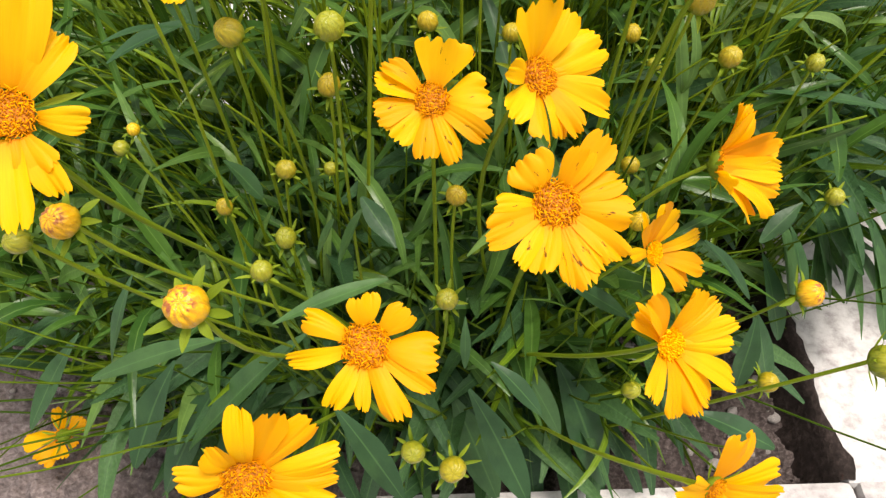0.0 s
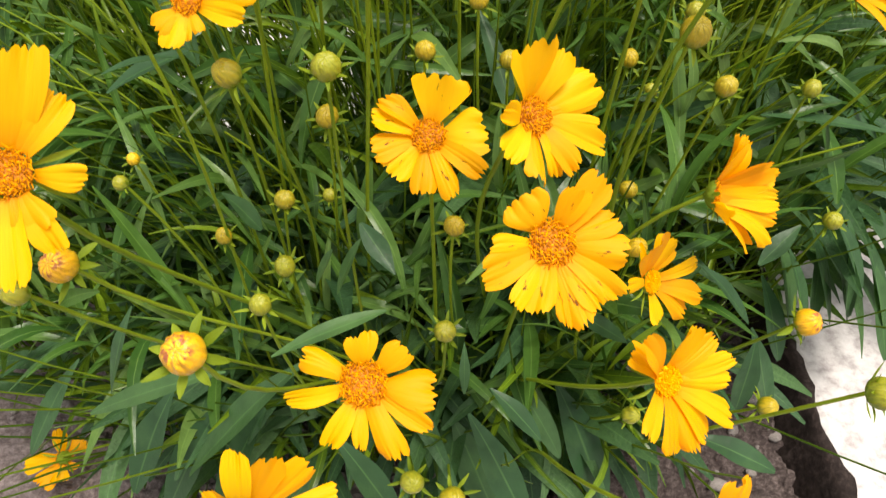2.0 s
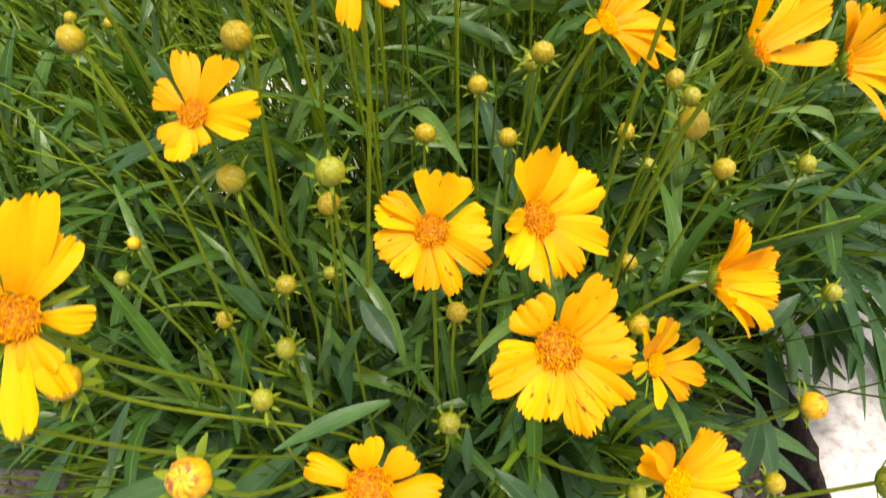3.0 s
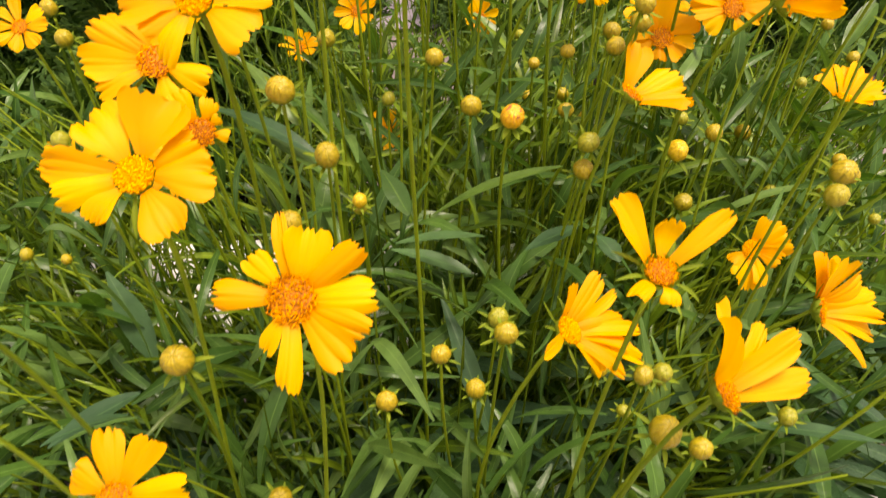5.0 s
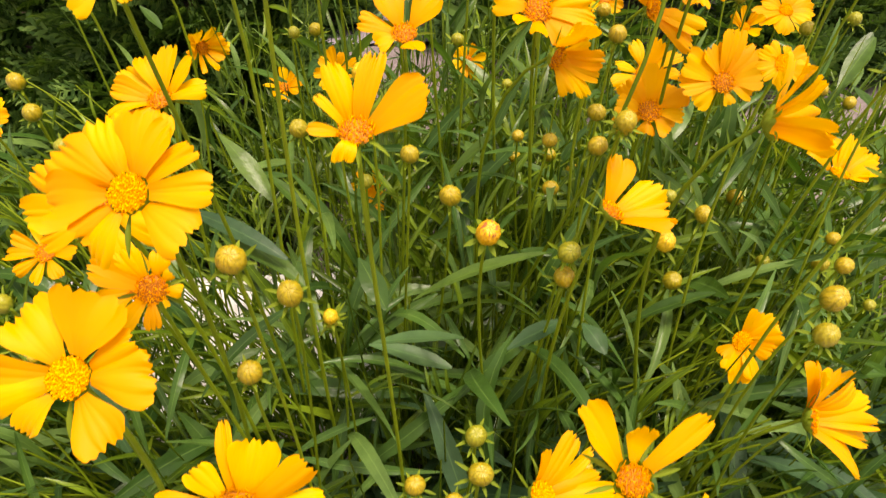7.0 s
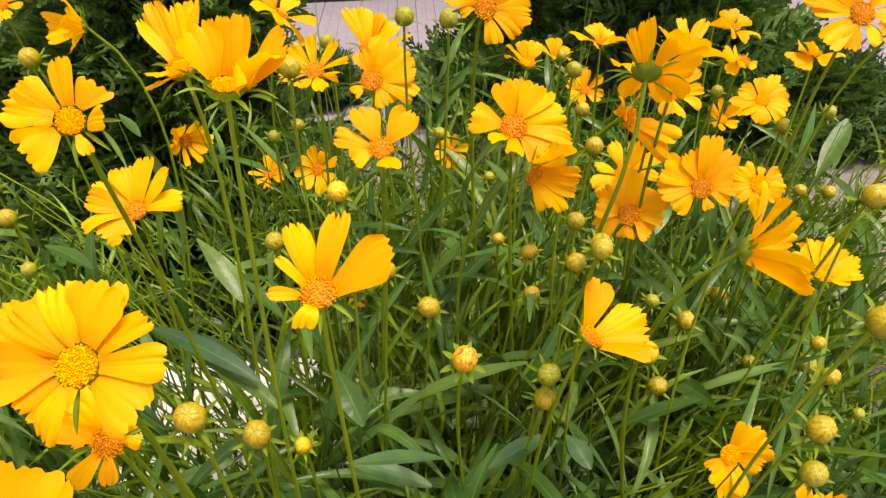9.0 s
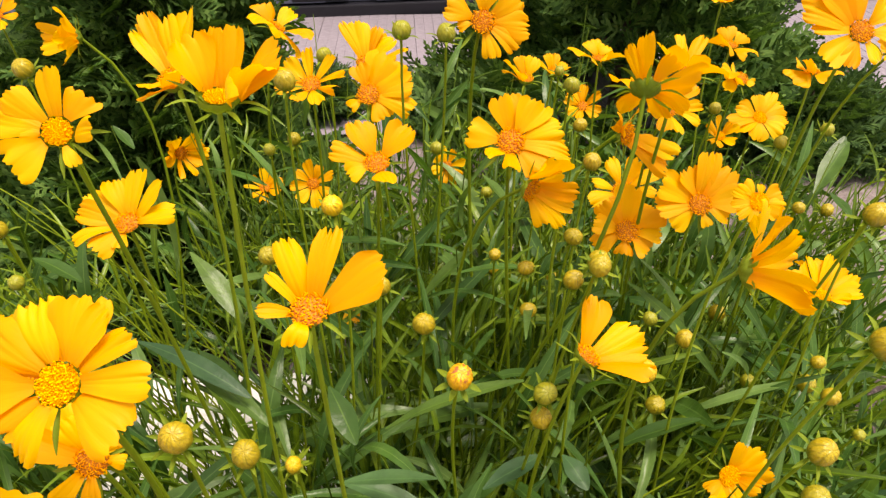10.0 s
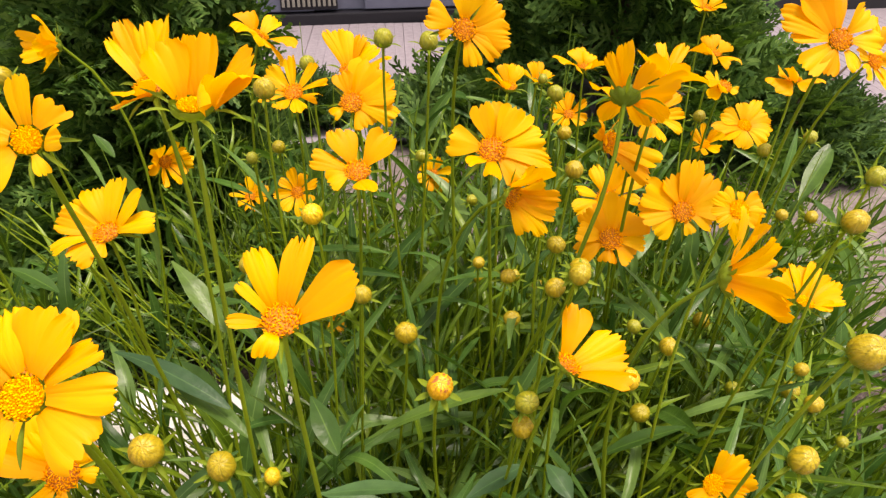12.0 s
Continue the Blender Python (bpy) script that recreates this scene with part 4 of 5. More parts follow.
flower((-0.084, 0.445, 0.699), (0.158, -0.769, 0.619), 0.053, [(1.57, 0.75, 0.44, 20, 0.04), (0.84, 0.52, 1.07, 20, 0.04), (2.33, 0.67, 0.63, 15, 0.04), (2.79, 0.75, 0.74, 10, 0.04), (3.73, 0.65, 1.0, 5, 0.04), (5.05, 0.4, 0.58, 5, 0.04), (5.98, 0.9, 0.39, 60, 0.04), (3.12, 0.33, 1.01, 8, 0.04)], 20, 'ripe', 0.22)
flower((-0.032, 0.471, 0.700), (0.093, -0.139, 0.986), 0.068, [(1.79, 0.75, 0.74, 58, 0.04), (1.15, 0.76, 0.43, 62, 0.04), (0.72, 0.82, 0.47, 60, 0.04), (5.2, 0.69, 1.28, 66, 0.1), (6.03, 0.87, 0.6, 45, 0.04)], 58, 'ripe', 0.18)
flower((-0.066, 0.531, 0.687), (-0.17, -0.375, 0.911), 0.064, [(2.63, 0.96, 0.41, 32, 0.04), (2.3, 1.04, 0.34, 34, 0.04), (2.01, 0.86, 0.49, 38, 0.04), (1.58, 0.95, 0.55, 40, 0.04), (5.22, 0.86, 0.84, 52, 0.04), (5.05, 0.63, 1.18, 32, 0.04)], 40, 'open')
flower((-0.201, 0.747, 0.644), (-0.829, -0.505, 0.242), 0.053, [(3.24, 1.19, 0.54, 45, 0.04), (3.79, 1.12, 0.55, 45, 0.04), (5.79, 0.81, 1.3, 40, 0.04), (1.02, 0.83, 1.3, 45, 0.04), (0.1, 1.07, 0.55, 50, 0.04)], 48, 'open')
flower((-0.075, 0.869, 0.614), (0.502, 0.023, 0.864), 0.068, [(0.79, 0.65, 1.3, 35, 0.04), (5.99, 0.79, 0.71, 35, 0.04), (4.09, 0.93, 0.93, 28, 0.04), (3.77, 0.93, 1.07, 0, 0.04), (2.88, 1.34, 0.76, 16, 0.04)], 44, 'open')
flower((0.014, 0.733, 0.600), (-0.05, -0.679, 0.732), 0.068, [(1.17, 0.92, 1.18, 18, 0.04), (0.55, 0.95, 0.64, 16, 0.04), (0.16, 0.92, 0.64, 12, 0.04), (5.99, 0.95, 0.61, 6, 0.04), (5.37, 0.55, 1.3, 0, 0.04), (1.91, 0.62, 0.92, 18, 0.04), (3.73, 0.4, 1.25, 8, 0.04)], 16, 'open', 0.29)
flower((0.010, 0.797, 0.604), (-0.128, -0.338, 0.932), 0.068, [(2.45, 1.1, 0.27, 40, 0.04), (2.02, 0.97, 0.62, 40, 0.04), (1.5, 0.86, 0.69, 40, 0.04), (0.9, 0.77, 0.94, 40, 0.04), (0.12, 0.96, 0.89, 28, 0.04)], 40, 'open')
flower((-0.030, 0.733, 0.609), (-0.039, -0.509, 0.860), 0.058, 9, 22, 'open')
flower((0.092, 0.653, 0.678), (0.138, -0.886, 0.442), 0.068, [(2.65, 0.62, 1.0, 15, 0.04), (3.22, 0.34, 0.96, 5, 0.04), (4.92, 0.56, 0.75, 0, 0.04), (5.62, 0.7, 0.64, 3, 0.04), (6.07, 0.77, 0.8, 10, 0.04), (0.46, 0.71, 0.86, 15, 0.04), (1.4, 0.64, 1.19, 18, 0.04)], 18, 'open', 0.25)
flower((0.325, 0.628, 0.675), (-0.055, -0.77, 0.636), 0.068, [(2.81, 1.08, 0.52, 14, 0.04), (3.07, 0.78, 0.58, 8, 0.04), (3.81, 0.81, 0.71, 2, 0.04), (4.32, 0.59, 0.85, 0, 0.04), (5.24, 0.5, 1.12, 2, 0.04), (6.19, 0.63, 0.94, 8, 0.04), (0.77, 0.64, 0.95, 14, 0.04), (1.65, 0.77, 0.87, 16, 0.04), (2.3, 0.96, 0.67, 16, 0.04)], 14, 'open', 0.24)
flower((0.366, 0.649, 0.655), (0.344, -0.797, 0.496), 0.047, 9, 25, 'open')
flower((0.480, 1.009, 0.454), (0.058, -0.557, 0.828), 0.068, [(3.28, 1.28, 0.47, 8, 0.04), (2.66, 0.81, 1.02, 18, 0.04), (1.47, 0.75, 0.81, 20, 0.04), (0.88, 1.03, 0.47, 20, 0.04), (0.32, 0.86, 0.75, 16, 0.04), (6.13, 0.9, 0.8, 12, 0.04), (5.37, 0.87, 0.9, 8, 0.04), (4.33, 0.85, 1.02, 4, 0.04), (3.64, 1.18, 0.52, 4, 0.04)], 18, 'narrow')
flower((0.406, 0.800, 0.587), (-0.01, -0.074, 0.997), 0.048, [(3.38, 0.77, 1.3, 40, 0.04), (3.77, 0.98, 1.3, 8, 0.04), (4.05, 0.95, 0.68, 56, 0.04), (5.07, 0.9, 1.3, 24, 0.04)], 42, 'open')
flower((0.172, 0.563, 0.666), (0.2, 0.772, 0.604), 0.068, [(1.08, 0.69, 0.41, 30, 0.04), (1.45, 0.81, 0.37, 30, 0.04), (2.17, 0.57, 0.75, 30, 0.04), (3.49, 1.0, 0.79, 30, 0.04), (5.08, 1.05, 0.68, 44, 0.04), (4.94, 0.88, 0.49, 16, 0.04), (3.92, 0.9, 0.52, 8, 0.04), (4.26, 0.89, 0.38, 0, 0.04)], 36, 'open', None, (-0.13, 0.06))
flower((0.220, 0.633, 0.650), (0.288, -0.113, 0.951), 0.068, [(2.26, 0.7, 1.3, 44, 0.04), (0.34, 0.67, 0.67, 44, 0.04), (6.16, 0.83, 0.36, 44, 0.04), (3.55, 1.22, 0.74, 36, 0.04)], 48, 'open', None, (0.03, 0.16))
flower((0.401, 0.960, 0.561), (0.076, -0.291, 0.954), 0.059, [(1.46, 0.69, 1.3, 36, 0.04), (0.27, 0.55, 1.3, 36, 0.04), (4.98, 0.87, 1.3, 24, 0.04), (3.53, 1.24, 1.09, 36, 0.04)], 36, 'open')
flower((0.259, 0.971, 0.545), (-0.015, -0.153, 0.988), 0.063, [(3.87, 1.09, 1.3, 28, 0.04), (1.97, 0.7, 1.3, 42, 0.04), (5.23, 0.87, 1.3, 44, 0.04), (1.14, 0.53, 1.3, 44, 0.04)], 42, 'open')
flower((0.140, 0.756, 0.602), (0.131, -0.221, 0.967), 0.055, [(2.98, 0.61, 1.3, 32, 0.04), (1.26, 0.63, 1.05, 46, 0.04), (0.56, 0.68, 0.85, 46, 0.04), (3.25, 0.85, 1.27, 56, 0.04)], 46, 'open')
flower((0.176, 0.819, 0.584), (0.181, -0.213, 0.960), 0.038, 7, 46, 'open')
flower((0.282, 1.107, 0.434), (-0.047, -0.641, 0.766), 0.058, 8, 25, 'open')
flower((0.392, 0.905, 0.543), (0.056, -0.601, 0.797), 0.059, [(2.86, 0.78, 1.01, 30, 0.04), (3.49, 0.96, 1.07, 68, 0.04), (5.63, 0.39, 1.3, 26, 0.04), (3.71, 0.92, 0.62, 20, 0.04)], 28, 'open')
flower((0.193, 0.650, 0.601), (0.65, -0.753, 0.1), 0.065, [(2.32, 0.97, 0.83, 32, 0.04), (5.59, 0.61, 0.93, 44, 0.04), (5.66, 1.22, 0.38, 42, 0.04), (5.33, 1.21, 0.42, 40, 0.04), (2.5, 0.82, 0.49, 20, 0.04)], 48, 'open')
flower((0.396, 0.928, 0.468), (-0.047, -0.641, 0.766), 0.048, 9, 40, 'young')
flower((-0.217, 0.964, 0.446), (0.650, -0.753, 0.100), 0.068, 9, 46, 'open')
flower((0.090, 0.966, 0.420), (0.040, -0.843, 0.536), 0.047, 8, 20, 'open')
flower((-0.045, 0.793, 0.492), (0.040, -0.843, 0.536), 0.044, 8, 25, 'open')
flower((-0.151, 1.070, 0.341), (0.058, -0.557, 0.828), 0.057, 8, 30, 'open')
flower((0.439, 1.093, 0.576), (-0.024, -0.289, 0.957), 0.053, 9, 30, 'open')
flower((0.231, 0.676, 0.608), (0.149, -0.712, 0.686), 0.053, 9, 25, 'open')
flower((-0.019, 0.756, 0.380), (0.072, -0.729, 0.681), 0.049, 8, 20, 'narrow')
flower((-0.246, 0.583, 0.454), (-0.006, -0.581, 0.814), 0.057, 9, 14, 'open')
flower((-0.124, 0.459, 0.525), (-0.006, -0.581, 0.814), 0.043, 9, 16, 'open')
flower((-0.264, 0.607, 0.552), (-0.024, -0.656, 0.755), 0.043, 8, 15, 'open')
flower((0.220, 0.715, 0.519), (-0.141, -0.544, 0.827), 0.061, 8, 25, 'open')
flower((-0.293, 0.819, 0.642), (0.162, -0.701, 0.694), 0.040, 8, 20, 'open')
flower((0.276, 0.361, 0.442), (0.800, 0.150, 0.580), 0.055, 7, 50, 'open')
bud((-0.044, 0.245, 0.502), (0.100, -0.380, 0.920), 0.0131, 'green')
bud((-0.087, 0.290, 0.383), (0.300, -0.352, 0.887), 0.0125, 'ripe')
bud((0.002, 0.205, 0.378), (-0.000, -0.477, 0.879), 0.0120, 'green')
bud((0.155, 0.329, 0.429), (0.100, -0.473, 0.875), 0.0134, 'ripe')
bud((0.119, 0.302, 0.480), (0.104, -0.504, 0.857), 0.0164, 'ripe')
bud((0.189, 0.221, 0.361), (0.700, -0.459, 0.547), 0.0150, 'striped')
bud((-0.079, 0.129, 0.479), (-0.050, -0.520, 0.853), 0.0153, 'striped')
bud((-0.060, 0.310, 0.425), (0.105, -0.412, 0.905), 0.0139, 'ripe')
bud((0.022, 0.380, 0.451), (0.005, -0.316, 0.949), 0.0123, 'ripe')
bud((0.055, 0.366, 0.480), (0.087, -0.490, 0.868), 0.0135, 'ripe')
bud((-0.009, 0.371, 0.424), (0.105, -0.313, 0.944), 0.0134, 'ripe')
bud((0.044, 0.402, 0.396), (0.006, -0.208, 0.978), 0.0139, 'ripe')
bud((0.115, 0.329, 0.487), (0.005, -0.415, 0.910), 0.0104, 'ripe')
bud((0.232, 0.377, 0.391), (0.005, -0.415, 0.910), 0.0128, 'green')
bud((0.132, 0.438, 0.372), (0.005, -0.415, 0.910), 0.0144, 'ripe')
bud((0.007, 0.263, 0.390), (0.104, -0.504, 0.857), 0.0125, 'ripe')
bud((-0.073, 0.341, 0.335), (0.005, -0.415, 0.910), 0.0104, 'green')
bud((-0.127, 0.288, 0.355), (0.005, -0.415, 0.910), 0.0112, 'ripe')
bud((-0.093, 0.279, 0.338), (-0.096, -0.503, 0.859), 0.0141, 'green')
bud((-0.085, 0.209, 0.395), (0.006, -0.208, 0.978), 0.0117, 'green')
bud((0.126, 0.355, 0.325), (0.005, -0.415, 0.910), 0.0138, 'ripe')
bud((0.258, 0.331, 0.319), (0.005, -0.415, 0.910), 0.0135, 'green')
bud((-0.150, 0.252, 0.433), (-0.696, -0.208, 0.687), 0.0080, 'green')
bud((0.119, 0.294, 0.336), (0.004, -0.507, 0.862), 0.0138, 'opening')
bud((0.208, 0.231, 0.252), (0.602, -0.538, 0.590), 0.0144, 'ripe')
bud((0.122, 0.230, 0.244), (0.500, -0.695, 0.517), 0.0132, 'green')
bud((-0.119, 0.131, 0.507), (-0.400, -0.662, 0.634), 0.0082, 'green')
bud((-0.131, 0.166, 0.477), (-0.200, -0.703, 0.682), 0.0139, 'striped')
bud((-0.016, 0.163, 0.298), (-0.000, -0.843, 0.538), 0.0138, 'green')
bud((0.005, 0.151, 0.304), (-0.000, -0.843, 0.538), 0.0151, 'ripe')
bud((-0.083, 0.244, 0.500), (-0.500, -0.476, 0.723), 0.0127, 'ripe')
bud((-0.128, 0.254, 0.556), (-0.307, -0.530, 0.790), 0.0106, 'ripe')
bud((-0.089, 0.314, 0.522), (-0.006, -0.581, 0.814), 0.0149, 'ripe')
bud((-0.131, 0.272, 0.588), (-0.208, -0.642, 0.738), 0.0151, 'ripe')
bud((0.216, 0.390, 0.544), (0.094, -0.579, 0.810), 0.0130, 'ripe')
bud((0.113, 0.479, 0.506), (0.094, -0.579, 0.810), 0.0141, 'ripe')
bud((0.137, 0.359, 0.451), (0.094, -0.579, 0.810), 0.0094, 'green')
bud((-0.182, 0.326, 0.381), (0.094, -0.579, 0.810), 0.0086, 'opening')
bud((0.050, 0.566, 0.506), (-0.034, -0.631, 0.775), 0.0165, 'ripe')
bud((0.066, 0.470, 0.548), (0.166, -0.624, 0.763), 0.0154, 'striped')
bud((-0.043, 0.378, 0.611), (0.066, -0.632, 0.772), 0.0131, 'ripe')
bud((-0.033, 0.417, 0.557), (0.066, -0.632, 0.772), 0.0142, 'ripe')
bud((0.237, 0.582, 0.471), (-0.030, -0.545, 0.838), 0.0147, 'ripe')
bud((0.236, 0.420, 0.538), (0.162, -0.701, 0.694), 0.0153, 'ripe')
bud((-0.049, 0.383, 0.541), (0.187, -0.481, 0.857), 0.0125, 'ripe')
bud((0.057, 0.414, 0.445), (-0.008, -0.389, 0.921), 0.0138, 'green')
bud((0.307, 0.675, 0.418), (0.066, -0.632, 0.772), 0.0165, 'ripe')
bud((0.434, 0.843, 0.306), (-0.017, -0.580, 0.815), 0.0161, 'ripe')
bud((0.224, 0.577, 0.411), (0.062, -0.709, 0.703), 0.0165, 'ripe')
bud((0.192, 0.808, 0.364), (-0.034, -0.631, 0.775), 0.0165, 'ripe')
bud((0.151, 0.737, 0.429), (-0.017, -0.580, 0.815), 0.0140, 'ripe')
bud((0.137, 0.533, 0.562), (0.066, -0.632, 0.772), 0.0133, 'ripe')
bud((0.147, 0.522, 0.582), (0.083, -0.580, 0.811), 0.0140, 'ripe')
bud((0.024, 0.551, 0.549), (0.087, -0.490, 0.868), 0.0131, 'ripe')
bud((-0.010, 0.609, 0.491), (0.097, -0.276, 0.956), 0.0120, 'green')
bud((-0.050, 0.591, 0.547), (-0.121, -0.652, 0.748), 0.0140, 'ripe')
bud((-0.023, 0.457, 0.502), (-0.021, -0.661, 0.750), 0.0098, 'opening')
bud((0.137, 0.356, 0.458), (0.079, -0.661, 0.746), 0.0115, 'green')
bud((-0.142, 0.385, 0.586), (-0.217, -0.555, 0.803), 0.0091, 'green')
bud((-0.234, 0.721, 0.630), (-0.237, -0.679, 0.694), 0.0165, 'ripe')
bud((-0.026, 0.595, 0.663), (0.177, -0.439, 0.881), 0.0136, 'ripe')
bud((0.074, 0.731, 0.648), (-0.011, -0.212, 0.977), 0.0161, 'green')
bud((-0.002, 0.561, 0.600), (-0.138, -0.698, 0.703), 0.0139, 'opening')
bud((0.041, 0.685, 0.664), (0.089, -0.211, 0.973), 0.0146, 'green')
bud((0.117, 0.578, 0.540), (0.062, -0.709, 0.703), 0.0111, 'ripe')
bud((0.135, 0.482, 0.607), (0.162, -0.701, 0.694), 0.0124, 'ripe')
bud((0.109, 0.665, 0.493), (-0.038, -0.708, 0.706), 0.0108, 'ripe')
bud((0.129, 0.616, 0.475), (0.062, -0.709, 0.703), 0.0136, 'ripe')
bud((0.114, 0.479, 0.525), (0.055, -0.835, 0.547), 0.0144, 'green')
bud((0.219, 0.606, 0.471), (-0.034, -0.631, 0.775), 0.0119, 'green')
bud((0.354, 0.600, 0.404), (0.062, -0.709, 0.703), 0.0165, 'ripe')
bud((0.314, 0.522, 0.469), (0.062, -0.709, 0.703), 0.0134, 'ripe')
bud((0.340, 0.578, 0.447), (0.062, -0.709, 0.703), 0.0117, 'ripe')
bud((0.265, 0.480, 0.633), (0.166, -0.624, 0.763), 0.0136, 'ripe')
bud((0.514, 0.875, 0.399), (0.066, -0.632, 0.772), 0.0165, 'ripe')
bud((0.364, 0.695, 0.510), (0.066, -0.632, 0.772), 0.0113, 'ripe')
bud((0.501, 0.900, 0.486), (0.171, -0.537, 0.826), 0.0165, 'green')
bud((0.398, 0.805, 0.517), (-0.030, -0.545, 0.838), 0.0151, 'ripe')
bud((0.202, 0.804, 0.540), (0.071, -0.546, 0.835), 0.0146, 'ripe')
bud((0.164, 0.619, 0.595), (0.071, -0.546, 0.835), 0.0135, 'ripe')
bud((0.184, 0.778, 0.588), (0.076, -0.449, 0.891), 0.0155, 'green')
bud((0.380, 0.921, 0.505), (-0.030, -0.545, 0.838), 0.0149, 'ripe')
bud((-0.070, 0.741, 0.552), (-0.030, -0.545, 0.838), 0.0112, 'green')
bud((-0.074, 0.892, 0.493), (-0.030, -0.545, 0.838), 0.0154, 'ripe')
bud((-0.024, 0.464, 0.493), (-0.038, -0.708, 0.706), 0.0112, 'green')
bud((0.222, 0.393, 0.629), (0.149, -0.712, 0.686), 0.0161, 'ripe')
bud((0.313, 0.539, 0.626), (0.058, -0.557, 0.828), 0.0126, 'green')
bud((0.194, 0.539, 0.482), (0.280, -0.636, 0.719), 0.0165, 'opening')
bud((0.139, 0.398, 0.375), (-0.017, -0.580, 0.815), 0.0099, 'green')
bud((0.156, 0.614, 0.540), (0.044, -0.785, 0.618), 0.0141, 'ripe')
bud((-0.024, 0.789, 0.614), (-0.206, -0.282, 0.937), 0.0141, 'green')
bud((-0.173, 0.626, 0.540), (-0.336, -0.652, 0.680), 0.0118, 'green')
bud((-0.174, 0.529, 0.575), (-0.038, -0.708, 0.706), 0.0094, 'green')
bud((0.318, 0.620, 0.390), (-0.038, -0.708, 0.706), 0.0132, 'green')
bud((0.347, 0.524, 0.429), (-0.038, -0.708, 0.706), 0.0094, 'green')
bud((0.171, 0.772, 0.603), (-0.042, -0.555, 0.831), 0.0094, 'green')
bud((0.387, 0.745, 0.432), (-0.013, -0.490, 0.872), 0.0121, 'green')
bud((0.127, 0.879, 0.431), (-0.013, -0.490, 0.872), 0.0138, 'green')
bud((0.120, 0.747, 0.422), (-0.013, -0.490, 0.872), 0.0132, 'ripe')
bud((0.075, 0.910, 0.470), (-0.013, -0.490, 0.872), 0.0163, 'green')
bud((-0.283, 0.700, 0.507), (-0.013, -0.490, 0.872), 0.0165, 'ripe')
bud((-0.295, 0.716, 0.527), (-0.013, -0.490, 0.872), 0.0160, 'ripe')
bud((-0.238, 0.509, 0.422), (-0.013, -0.490, 0.872), 0.0086, 'ripe')
bud((-0.266, 0.512, 0.425), (-0.013, -0.490, 0.872), 0.0102, 'ripe')
bud((0.202, 0.172, 0.375), (0.700, -0.531, 0.477), 0.0165, 'green')
leaf((-0.083, 0.197, 0.368), (-0.028, 0.220, 0.375), 0.0106, 0.12)
leaf((-0.099, 0.181, 0.381), (-0.167, 0.172, 0.360), 0.0110, 0.15)
leaf((-0.164, 0.234, 0.360), (-0.185, 0.208, 0.312), 0.0110, 0.15)
leaf((0.160, 0.287, 0.326), (0.201, 0.278, 0.279), 0.0171, 0.10)
leaf((0.314, 0.403, 0.241), (0.351, 0.367, 0.159), 0.0282, 0.10)
leaf((0.326, 0.380, 0.222), (0.385, 0.349, 0.143), 0.0282, 0.10)
leaf((0.320, 0.394, 0.338), (0.224, 0.406, 0.348), 0.0133, 0.10)
leaf((0.018, 0.247, 0.214), (0.062, 0.194, 0.144), 0.0248, 0.12)
leaf((-0.065, 0.204, 0.270), (-0.024, 0.169, 0.215), 0.0190, 0.12)
leaf((0.014, 0.257, 0.288), (0.014, 0.237, 0.258), 0.0071, 0.20)
leaf((0.173, 0.235, 0.204), (0.231, 0.216, 0.188), 0.0188, 0.15)
leaf((-0.083, 0.243, 0.290), (-0.171, 0.206, 0.207), 0.0245, 0.15)
leaf((0.087, 0.288, 0.183), (0.129, 0.223, 0.103), 0.0352, 0.15)
leaf((-0.253, 0.277, 0.239), (-0.299, 0.235, 0.178), 0.0176, 0.12)
leaf((-0.186, 0.262, 0.227), (-0.224, 0.213, 0.160), 0.0240, 0.15)
leaf((-0.110, 0.265, 0.413), (-0.095, 0.265, 0.386), 0.0122, 0.10)
leaf((0.047, 0.278, 0.215), (0.089, 0.240, 0.157), 0.0183, 0.20)
leaf((0.030, 0.235, 0.270), (0.062, 0.210, 0.249), 0.0141, 0.20)
leaf((-0.151, 0.256, 0.222), (-0.209, 0.208, 0.129), 0.0286, 0.12)
leaf((-0.128, 0.260, 0.199), (-0.171, 0.211, 0.132), 0.0250, 0.12)
leaf((0.007, 0.273, 0.158), (0.042, 0.212, 0.107), 0.0290, 0.10)
leaf((0.078, 0.279, 0.294), (0.118, 0.263, 0.280), 0.0159, 0.15)
leaf((-0.070, 0.253, 0.350), (-0.058, 0.256, 0.379), 0.0092, 0.10)
leaf((-0.058, 0.250, 0.348), (-0.043, 0.260, 0.383), 0.0086, 0.10)
leaf((-0.030, 0.296, 0.308), (-0.053, 0.328, 0.322), 0.0146, 0.10)
leaf((0.260, 0.360, 0.283), (0.229, 0.338, 0.265), 0.0139, 0.15)
leaf((0.370, 0.516, 0.310), (0.319, 0.514, 0.282), 0.0163, 0.10)
leaf((-0.190, 0.345, 0.427), (-0.153, 0.370, 0.422), 0.0097, 0.25)
leaf((-0.203, 0.365, 0.399), (-0.158, 0.396, 0.409), 0.0161, 0.15)
leaf((-0.228, 0.534, 0.389), (-0.196, 0.498, 0.327), 0.0222, 0.10)
leaf((0.016, 0.660, 0.368), (-0.028, 0.641, 0.325), 0.0177, 0.10)
leaf((-0.009, 0.507, 0.425), (0.047, 0.495, 0.413), 0.0141, 0.12)
leaf((0.018, 0.592, 0.372), (0.116, 0.618, 0.378), 0.0163, 0.20)
leaf((0.026, 0.515, 0.372), (0.062, 0.433, 0.302), 0.0166, 0.10)
leaf((0.271, 0.477, 0.321), (0.368, 0.462, 0.272), 0.0176, 0.20)
leaf((0.320, 0.565, 0.357), (0.375, 0.597, 0.369), 0.0191, 0.10)
